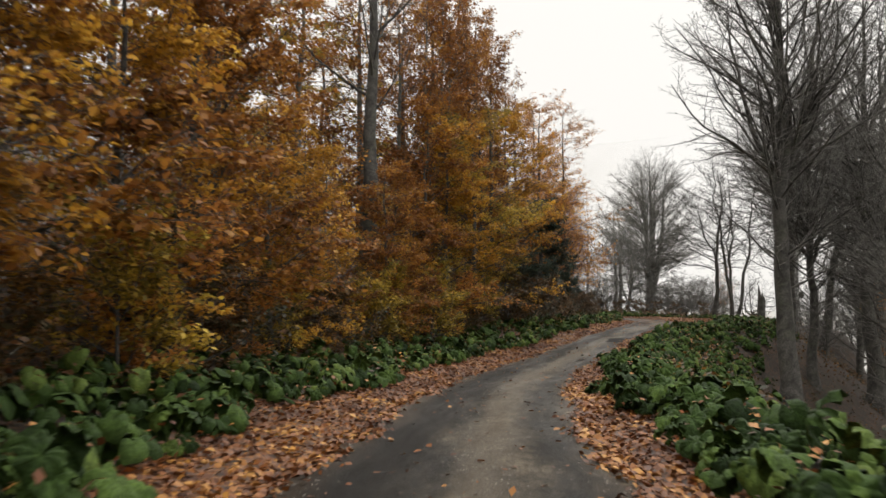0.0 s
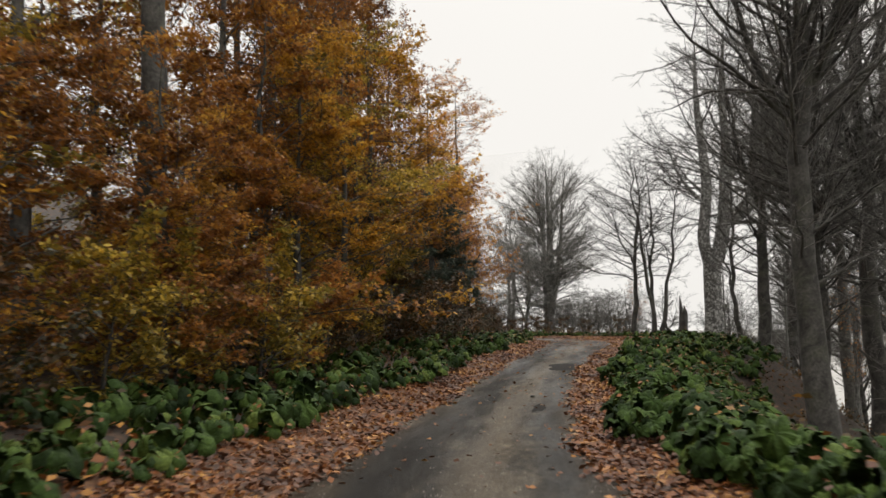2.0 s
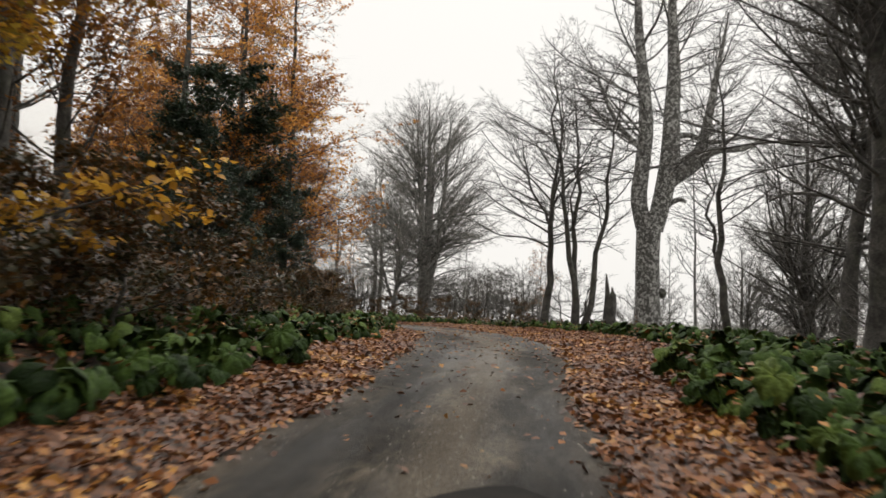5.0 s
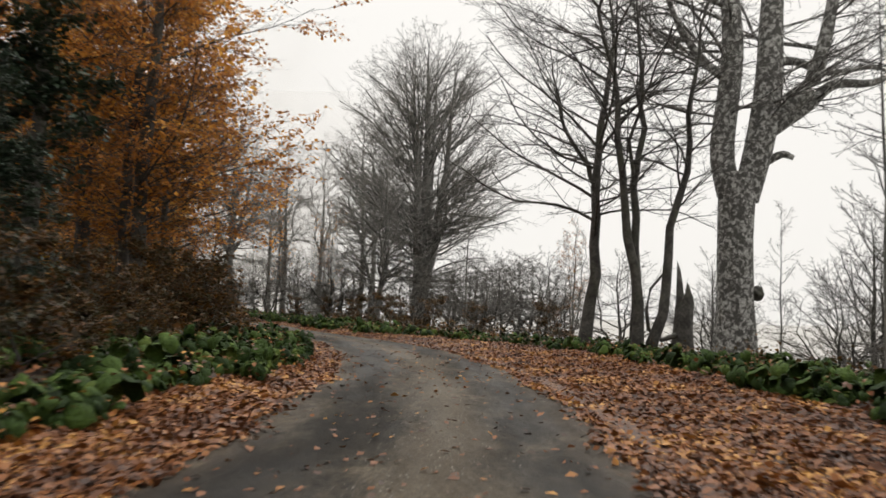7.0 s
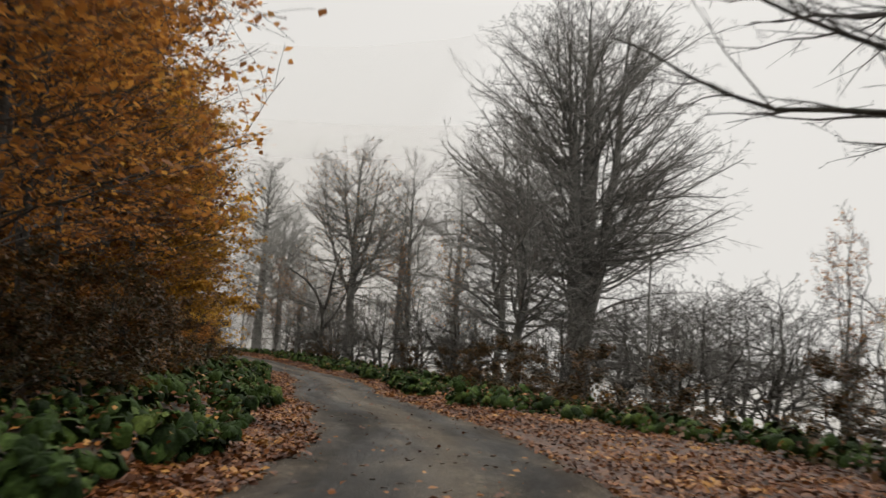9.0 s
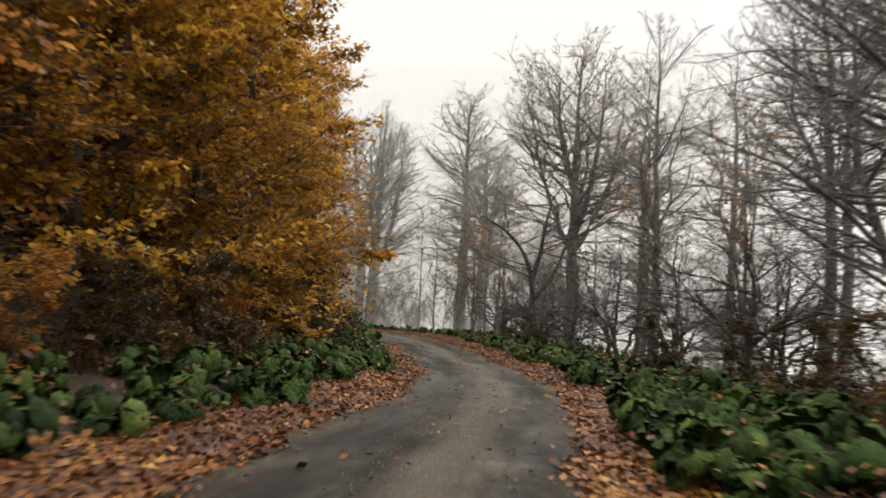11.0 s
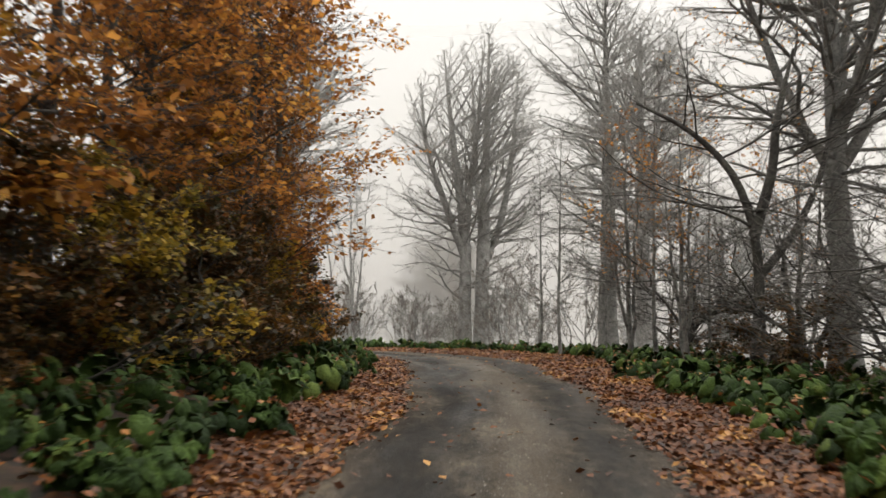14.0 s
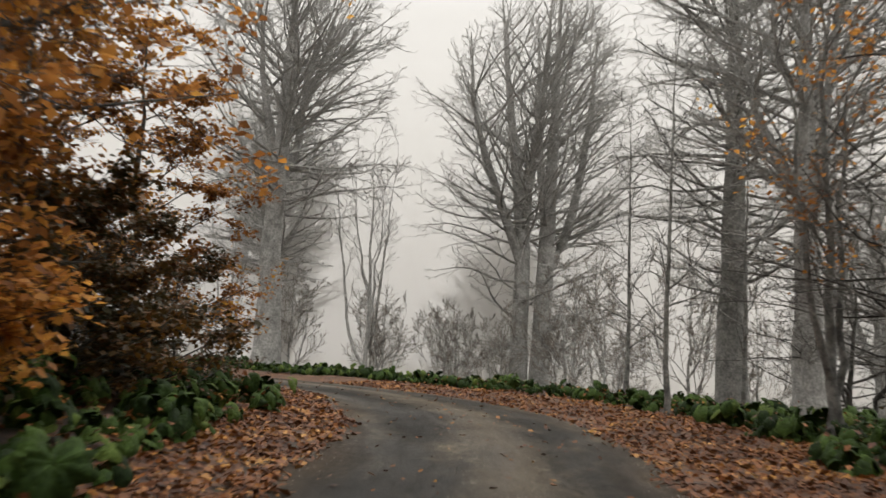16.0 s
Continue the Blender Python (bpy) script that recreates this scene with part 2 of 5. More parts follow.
def land(x, y):
    x, y = np.atleast_1d(np.asarray(x, float)), np.atleast_1d(np.asarray(y, float))
    s, d = road_coords(x, y)
    base = np.interp(s + S0, CS, CZ)
    left = np.maximum(-d - half(s) - 0.4, 0)
    up = 0.12 * smooth(0, 1.2, left) + 0.16 * np.maximum(left - 1.2, 0) + 0.22 * np.maximum(left - 4, 0) - 0.2 * np.maximum(left - 40, 0)
    out = np.maximum(d - shoulder(s), 0)
    brink = 9 + 10 * smooth(78, 90, s)
    spur = smooth(73, 81, s) * (1 - smooth(150, 165, s)) * (1 - smooth(0, 5.5, d - brink))
    steep = 0.62 + 0.4 * (1 - smooth(58, 72, s)) - 0.4 * smooth(150, 175, s)
    down = 0.1 * smooth(0, 1.5, np.maximum(d - half(s) - 0.4, 0)) - steep * (1 - 0.88 * spur) * (out - 2.5 * (1 - np.exp(-out / 2.5)))
    wob = 0.10 * ripple(x, y) * smooth(2.2, 4.8, np.abs(d)) + 1.2 * (ripple(x * 0.12, y * 0.12) - 0.8 * (d > 0)) * smooth(6, 20, np.abs(d)) * (1 - 0.8 * spur)
    dip = -0.09 * (1 - smooth(0.25, 0.6, np.abs(d) - half(s)))
    return np.maximum(base + np.where(d < 0, up, down) + wob + dip, -70)


# ---- meshes from arrays ----
def mesh_from(name, verts, faces, mats, smooth_faces=False, index=None):
    """verts (n, 3); faces (m, k), all with k corners."""
    me = bpy.data.meshes.new(name)
    verts, faces = np.asarray(verts, np.float32), np.asarray(faces, np.int32)
    k = faces.shape[1]
    me.vertices.add(len(verts))
    me.vertices.foreach_set("co", verts.ravel())
    me.loops.add(faces.size)
    me.loops.foreach_set("vertex_index", faces.ravel())
    me.polygons.add(len(faces))
    me.polygons.foreach_set("loop_start", np.arange(0, faces.size, k, dtype=np.int32))
    if smooth_faces:
        me.polygons.foreach_set("use_smooth", np.ones(len(faces), bool))
    for m in mats if isinstance(mats, (list, tuple)) else [mats]:
        me.materials.append(m)
    if index is not None:
        me.polygons.foreach_set("material_index", np.asarray(index, np.int32))
    me.update(calc_edges=True)
    me.validate()
    return me


def part(name, me, parent, label=""):
    ob = new(name, me)
    ob.parent = parent
    return tagged(ob, label)


def unit(v):
    return v / np.maximum(np.linalg.norm(v, axis=-1, keepdims=True), 1e-9)


def tubes(paths, radii, sides):
    """Verts and quads of tapered tubes: paths (n, p, 3), radii (n, p)."""
    n, p, _ = paths.shape
    t = unit(np.gradient(paths, axis=1))
    ref = np.where(np.abs(t[..., 2:3]) > 0.9, np.array([1.0, 0, 0]), np.array([0, 0, 1.0]))
    a = unit(np.cross(t, ref))
    b = np.cross(t, a)
    ang = np.arange(sides) * 2 * np.pi / sides
    v = paths[:, :, None] + radii[:, :, None, None] * (np.cos(ang)[:, None] * a[:, :, None] + np.sin(ang)[:, None] * b[:, :, None])
    i = np.arange(n * p * sides).reshape(n, p, sides)
    q = np.stack([i[:, :-1], np.roll(i, -1, 2)[:, :-1], np.roll(i, -1, 2)[:, 1:], i[:, 1:]], -1)
    return v.reshape(-1, 3), q.reshape(-1, 4)


def joined(pieces):
    vs, fs, n = [], [], 0
    for v, f in pieces:
        vs.append(v)
        fs.append(f + n)
        n += len(v)
    return np.vstack(vs), np.vstack(fs)


# ---- trees ----
def shoots(rng, paths, radii, count, u0, u1, angle, ratio, pts, rise, wiggle, thin=0.55, least=0.004, fall=0.6, flat=0.0, fan=0.0, belly=None, stout=0.015):
    """A level of branches on the branches given: count on each, from u0 to u1 of its length."""
    n, p, _ = paths.shape
    par = np.repeat(np.arange(n), count)
    m = len(par)
    u = u0 + (u1 - u0) * (np.tile(np.arange(count), n) + rng.uniform(0, 1, m)) / count
    f = u * (p - 1)
    k = np.minimum(f.astype(int), p - 2)
    w = (f - k)[:, None]
    pos = paths[par, k] * (1 - w) + paths[par, k + 1] * w
    tan = unit(paths[par, k + 1] - paths[par, k])
    rad = radii[par, k] * (1 - w[:, 0]) + radii[par, k + 1] * w[:, 0]
    length = np.linalg.norm(np.diff(paths, axis=1), axis=2).sum(1)[par] * ratio * (1 - fall * (u if belly is None else 1.4 * np.abs(u - belly))) * rng.uniform(0.65, 1.1, m)
    perp = unit(np.cross(tan, unit(rng.normal(size=(m, 3)))))
    a = (np.radians(angle) * (1 + fan * (0.5 - u)) * rng.uniform(0.75, 1.2, m))[:, None]
    head = unit(np.cos(a) * tan + np.sin(a) * perp)
    head = unit(head * np.array([1, 1, 1 - flat]))
    out = np.empty((m, pts, 3))
    out[:, 0] = pos
    step = (length / (pts - 1))[:, None]
    for j in range(1, pts):
        head = unit(head + rng.normal(size=(m, 3)) * wiggle + np.array([0, 0, rise]))
        out[:, j] = out[:, j - 1] + head * step
    r = np.maximum(np.minimum(rad * thin, length * stout)[:, None] * np.linspace(1, 0.2, pts), least)
    return out, r


def stem(rng, height, radius, pts, wander, lean=(0, 0), flare=1.5, tip=0.12):
    z = np.linspace(0, 1, pts)
    drift = np.cumsum(rng.normal(size=(pts, 2)) * wander, axis=0)
    drift -= drift[0]
    path = np.stack([lean[0] * z * height + drift[:, 0], lean[1] * z * height + drift[:, 1], z * height - 0.4 * (1 - z)], 1)[None]
    r = radius * (1 - (1 - tip) * z ** 1.1) * (1 + (flare - 1) * np.exp(-z * height / 0.7))
    return path, r[None]


def leaf_quads(rng, pos, size, tilt=0.55):
    """One folded leaf (two quads sharing the midrib) at each place."""
    n = len(pos)
    az = rng.uniform(0, 2 * np.pi, n)
    fwd = np.stack([np.cos(az), np.sin(az), rng.normal(-0.25, tilt, n)], 1)
    fwd = unit(fwd)
    side = unit(np.cross(fwd, unit(np.array([0, 0, 1.0]) + rng.normal(size=(n, 3)) * tilt)))
    up = np.cross(side, fwd)
    L = (size * rng.uniform(0.65, 1.3, n))[:, None]
    a, c = pos, pos + fwd * L
    mid = pos + fwd * L * 0.5
    b = mid + side * L * 0.33 + up * L * 0.08
    d = mid - side * L * 0.33 + up * L * 0.08
    v = np.stack([a, b, c, d], 1).reshape(-1, 3)
    i = np.arange(4 * n).reshape(n, 4)
    return v, i


def scatter_on(rng, paths, n, spread):
    m, p, _ = paths.shape
    length = np.linalg.norm(np.diff(paths, axis=1), axis=2).sum(1)
    length = length * (np.repeat(rng.uniform(size=m // 4 + 1) ** 2.2, 4)[:m] + 0.04)  # leaves hang in sprays, with gaps between
    k = rng.choice(m, n, p=length / length.sum())
    f = rng.uniform(0.15, 1.0, n) * (p - 1)
    j = np.minimum(f.astype(int), p - 2)
    w = (f - j)[:, None]
    return paths[k, j] * (1 - w) + paths[k, j + 1] * w + rng.normal(size=(n, 3)) * spread * np.array([1, 1, 0.6])


def tree(name, seed, height, radius, bark_mat, label, limbs=16, low=0.2, angle=55, reach=0.42, second=7, third=6, fourth=0, rise=0.06, flat=0.0,
         leaders=1, lean=(0, 0), wander=0.06, leaves=0, leaf_mat=None, leaf_size=0.12, spread=0.12, twig_min=0.006, category="tree", fork=0.35, splay=0.16, twig_mat=None, top=0.97, fall=0.55, tip=0.05, bend=1.0, fan=0.0, belly=None, long=0.52, stout=0.015):
    """A tree as a thing: trunk, crown of branches and, if it has any, foliage."""
    rng = np.random.default_rng(seed)
    root = tagged(new(name), label, category)
    stems = [stem(rng, height, radius, 14, wander, lean, tip=tip)]
    for j in range(1, leaders):
        p0, r0 = stems[0]
        k = max(1, int((fork + 0.12 * (j - 1)) * 13))
        az = j * 2.4 + seed
        h = height * (1 - k / 13) * rng.uniform(0.82, 1.0)
        z = np.linspace(0, 1, 14)
        out = splay * h * (z ** 0.6)
        q = np.stack([p0[0, k, 0] + out * np.cos(az), p0[0, k, 1] + out * np.sin(az), p0[0, k, 2] + z * h], 1)
        q[:, :2] += np.cumsum(rng.normal(size=(14, 2)) * wander, axis=0)
        stems.append((q[None], (r0[0, k] * 0.72 * (1 - 0.94 * z))[None]))
    P = np.vstack([p for p, r in stems])
    R = np.vstack([r for p, r in stems])
    part("trunk", mesh_from("trunk", *tubes(P, R, 10), bark_mat, True), root)
    l1, r1 = shoots(rng, P, R, max(3, limbs // len(stems)), low, top, angle, reach, 8, rise, 0.09 * bend, 0.5, twig_min * 1.6, fall, flat * 0.5, fan, belly, stout)
    l2, r2 = shoots(rng, l1, r1, second, 0.12, 0.98, 40, long, 5, rise * 0.8, 0.1 * bend, 0.6, twig_min, 0.4, flat)
    l3, r3 = shoots(rng, l2, r2, third, 0.12, 1.0, 38, 0.55, 3, rise * 0.8, 0.1 * bend, 0.6, twig_min * 0.75, 0.3, flat)
    boughs = tubes(l1, r1, 5)
    fine = [tubes(l2, r2, 3), tubes(l3, r3, 3)]
    if fourth:
        fine.append(tubes(*shoots(rng, l3, r3, fourth, 0.15, 1.0, 34, 0.75, 2, rise, 0.1, 0.7, twig_min * 0.55, 0.2, flat), 3))
    v, f = joined([boughs] + fine)
    index = np.r_[np.zeros(len(boughs[1]), int), np.ones(len(f) - len(boughs[1]), int)]
    tagged(part("crown", mesh_from("crown", v, f, [bark_mat, twig_mat or TWIG], True, index), root), kind="stuff")
    if leaves:
        pos = np.vstack([scatter_on(rng, l3, int(leaves * 0.8), spread), scatter_on(rng, l2, leaves - int(leaves * 0.8), spread)])
        tagged(part("foliage", mesh_from("foliage", *leaf_quads(rng, pos, leaf_size, 0.4), leaf_mat), root), kind="stuff")
    return root


def sprout(rng, paths, radii, counts, u0, angle, ratio, pts, rise, wiggle, least, thin=0.6, stout=0.011, fall=0.55, plane=0.45):
    """Branches in flat sprays, to and fro along the branches given; counts: how many on each."""
    n, p, _ = paths.shape
    par = np.repeat(np.arange(n), counts)
    m = len(par)
    rank = np.arange(m) - np.repeat(np.r_[0, np.cumsum(counts)[:-1]], counts)
    u = u0 + (1 - u0) * (rank + rng.uniform(0, 1, m)) / counts[par]
    f = u * (p - 1)
    k = np.minimum(f.astype(int), p - 2)
    w = (f - k)[:, None]
    pos = paths[par, k] * (1 - w) + paths[par, k + 1] * w
    tan = unit(paths[par, k + 1] - paths[par, k])
    rad = radii[par, k] * (1 - w[:, 0]) + radii[par, k + 1] * w[:, 0]
    total = np.linalg.norm(np.diff(paths, axis=1), axis=2).sum(1)[par]
    length = total * ratio * (1 - fall * u) * rng.uniform(0.55, 1.15, m)
    side = unit(np.cross(tan, np.array([0, 0, 1.0]) + rng.normal(size=(m, 3)) * 0.15)) * np.where(rank % 2, 1, -1)[:, None]
    side = unit(side + rng.normal(size=(m, 3)) * plane)
    a = (np.radians(angle) * rng.uniform(0.7, 1.25, m))[:, None]
    head = unit(np.cos(a) * tan + np.sin(a) * side)
    out = np.empty((m, pts, 3))
    out[:, 0] = pos
    step = (length / (pts - 1))[:, None]
    for j in range(1, pts):
        head = unit(head + rng.normal(size=(m, 3)) * wiggle + np.array([0, 0, rise]))
        out[:, j] = out[:, j - 1] + head * step
    r = np.maximum(np.minimum(rad * thin, length * stout + 0.003)[:, None] * np.linspace(1, 0.3, pts), least)
    return out, r


def crowned(name, seed, height, radius, bark_mat, label, wide, low=0.12, broad=0.38, leaders=3, fork=0.3, spread=0.45, limbs=90, dense=1.5, third=5, fine=2, twig=0.012, droop=5, steep=62, rise=0.028, bend=0.12, lean=(0, 0),
            wander=0.06, stems=None, twig_mat=None, leaves=0, leaf_mat=None, category="tree", tip=0.035, stout=0.012):
    """A grown tree: a trunk that parts into leaders, limbs that fill a dome, level below and steep above, and flat sprays of twigs."""
    rng = np.random.default_rng(seed)
    root = tagged(new(name), label, category)
    made = stems
    if made is None:
        made = [stem(rng, height * 0.93, radius, 16, wander, lean, tip=tip)]
        made = [(made[0][0][0], made[0][1][0])]
        for j in range(1, leaders):
            p0, r0 = made[0]
            k = max(1, int(15 * (fork + 0.3 * rng.uniform() * (j / leaders))))
            az = j * 2.4 + seed
            z = np.linspace(0, 1, 16)
            rise_to = height * rng.uniform(0.74, 0.9) - p0[k, 2]
            out = spread * wide * 0.5 * rng.uniform(0.45, 1.0) * (1 - (1 - z) ** 2.2)
            q = np.stack([p0[k, 0] + out * np.cos(az), p0[k, 1] + out * np.sin(az), p0[k, 2] + z * rise_to], 1)
            q[1:, :2] += np.cumsum(rng.normal(size=(15, 2)) * wander, axis=0)
            made.append((q, r0[k] * rng.uniform(0.55, 0.8) * (1 - (1 - tip) * z ** 0.9)))
    P, R = np.array([q for q, r in made]), np.array([r for q, r in made])
    if stems is None:
        part("trunk", mesh_from("trunk", *tubes(P, R, 12), bark_mat, True), root)
    else:
        for j in range(len(P)):
            part("limb" if j else "trunk", mesh_from("limb" if j else "trunk", *tubes(P[j:j + 1], R[j:j + 1], 14), bark_mat, True), root)
    reach = P[:, -1, 2] - np.maximum(P[:, 0, 2], low * height)
    k = rng.choice(len(P), limbs, p=np.maximum(reach, 0.1) / np.maximum(reach, 0.1).sum())
    lo = np.maximum(P[k, 0, 2] + 0.08 * reach[k], low * height)
    z = lo + (P[k, -1, 2] * 0.995 - lo) * rng.permutation((np.arange(limbs) + rng.uniform(0, 1, limbs)) / limbs)
    f = np.array([np.interp(zz, P[j, :, 2], np.arange(16)) for zz, j in zip(z, k)])
    i = np.minimum(f.astype(int), 14)
    w = (f - i)[:, None]
    pos = P[k, i] * (1 - w) + P[k, i + 1] * w
    rad = R[k, i] * (1 - w[:, 0]) + R[k, i + 1] * w[:, 0]
    outward = np.arctan2(pos[:, 1] - P[0, 0, 1], pos[:, 0] - P[0, 0, 0])
    az = np.where(k == 0, rng.uniform(0, 2 * np.pi, limbs), outward + rng.normal(0, 1.0, limbs))
    v = np.clip((z - low * height) / (height * (1 - low)), 0, 1)
    el = np.radians(droop + (steep - droop) * v ** 1.25 + rng.normal(0, 9, limbs))
    head = np.stack([np.cos(az) * np.cos(el), np.sin(az) * np.cos(el), np.sin(el)], 1)
    length = np.full(limbs, 0.12 * wide)
    for d in np.linspace(0.07, 0.75, 28) * wide:
        q = pos + head * d
        q[:, :2] -= np.array(lean) * q[:, 2:3]
        dz = q[:, 2] - broad * height
        e = (q[:, 0] ** 2 + q[:, 1] ** 2) / (wide / 2) ** 2 + (dz / np.where(dz > 0, height * (1 - broad), height * (broad - low * 0.6))) ** 2
        length = np.where(e < 1, d, length)
    length *= rng.uniform(0.7, 1.12, limbs)
    l1 = np.empty((limbs, 9, 3))
    l1[:, 0] = pos
    for j in range(1, 9):
        head = unit(head + rng.normal(size=(limbs, 3)) * bend + np.array([0, 0, rise]))
        l1[:, j] = l1[:, j - 1] + head * (length / 8)[:, None]
    r1 = np.maximum(np.minimum(rad * 0.55, length * stout + 0.008)[:, None] * np.linspace(1, 0.25, 9), twig)
    l2, r2 = sprout(rng, l1, r1, np.clip((length * dense + 3).astype(int), 4, 13), 0.12, 48, 0.5, 5, rise, 0.1, twig * 0.8)
    l3, r3 = sprout(rng, l2, r2, np.full(len(l2), third), 0.08, 42, 0.5, 3, rise, 0.12, twig * 0.6)
    l4, r4 = sprout(rng, l3, r3, np.full(len(l3), fine), 0.1, 40, 0.7, 2, rise, 0.1, twig * 0.5)
    boughs = tubes(l1, r1, 5)
    v, f = joined([boughs, tubes(l2, r2, 3), tubes(l3, r3, 3), tubes(l4, r4, 3)])
    index = np.r_[np.zeros(len(boughs[1]), int), np.ones(len(f) - len(boughs[1]), int)]
    tagged(part("crown", mesh_from("crown", v, f, [bark_mat, twig_mat or TWIG], True, index), root), kind="stuff")
    if leaves:
        at = scatter_on(rng, l3, leaves, 0.08)
        tagged(part("foliage", mesh_from("foliage", *leaf_quads(rng, at, 0.13, 0.4), leaf_mat), root), kind="stuff")
    return root


def polyline(points, radii):
    """A limb through the points given, 16 steps along a smooth curve."""
    p = spline3(np.array(points, float))
    return p, np.interp(np.linspace(0, 1, 16), np.linspace(0, 1, len(radii)), radii)


def spline3(p):
    q = np.vstack([2 * p[0] - p[1], p, 2 * p[-1] - p[-2]])
    out = []
    for t in np.linspace(0, len(p) - 1 - 1e-6, 16):
        k, u = int(t), t - int(t)
        a, b, c, d = q[k:k + 4]
        out.append(0.5 * (2 * b + (c - a) * u + (2 * a - 5 * b + 4 * c - d) * u ** 2 + (3 * b - a - 3 * c + d) * u ** 3))
    return np.array(out)


def set_tree(root, x, y, turn=0.0, scale=1.0, sink=0.1):
    z = float(land(x, y)[0])
    root.matrix_basis = pose(x, y, z - sink, 0, 0, turn) @ Matrix.Diagonal((scale, scale, scale, 1))
    return root


def copy_tree(root, x, y, turn, scale, squash=1.0):
    ob = copy_thing(root, pose(0, 0, 0))
    z = float(land(x, y)[0])
    ob.matrix_basis = pose(x, y, z - 0.1, 0, 0, turn) @ Matrix.Diagonal((scale, scale, scale * squash, 1))
    return ob


# ---- ground, road ----
def litter_material(name, stops, cell, wet):
    """Trodden leaves: one colour a leaf from cells of leaf size, darker drifts over it."""
    m, n, l, p = material(name)
    tc = n.new("ShaderNodeTexCoord")
    warp = noise_node(n, l, cell * 0.6, 3)
    add = n.new("ShaderNodeVectorMath")
    add.operation = 'MULTIPLY_ADD'
    l.new(warp.outputs["Color"], add.inputs[0])
    add.inputs[1].default_value = (0.12, 0.12, 0.12)
    l.new(tc.outputs["Object"], add.inputs[2])
    vor = n.new("ShaderNodeTexVoronoi")
    vor.inputs["Scale"].default_value = cell
    l.new(add.outputs[0], vor.inputs["Vector"])
    pick = n.new("ShaderNodeSeparateColor")
    l.new(vor.outputs["Color"], pick.inputs[0])
    r = ramp(n, stops)
    l.new(pick.outputs[0], r.inputs[0])
    drift = noise_node(n, l, 0.9, 6)
    dr = ramp(n, [(0.32, (0.45, 0.43, 0.42)), (0.66, (1.15, 1.1, 1.05))])
    l.new(drift.outputs[0], dr.inputs[0])
    c = mix_rgb(n, l, 1.0, r.outputs[0], dr.outputs[0], 'MULTIPLY')
    rim = ramp(n, [(0.0, (1, 1, 1)), (0.75, (0.45, 0.45, 0.45))])
    l.new(vor.outputs["Distance"], rim.inputs[0])
    l.new(mix_rgb(n, l, 0.8, c, rim.outputs[0], 'MULTIPLY'), p.inputs["Base Color"])
    p.inputs["Roughness"].default_value = wet
    bump(n, l, pick.outputs[1], 0.9, 0.03, p)
    return m


def ground_material():
    return litter_material("forest_floor", [(0.0, (0.018, 0.014, 0.009)), (0.5, (0.05, 0.027, 0.013)), (0.85, (0.095, 0.045, 0.018)), (1.0, (0.035, 0.045, 0.016))], 9.0, 0.8)


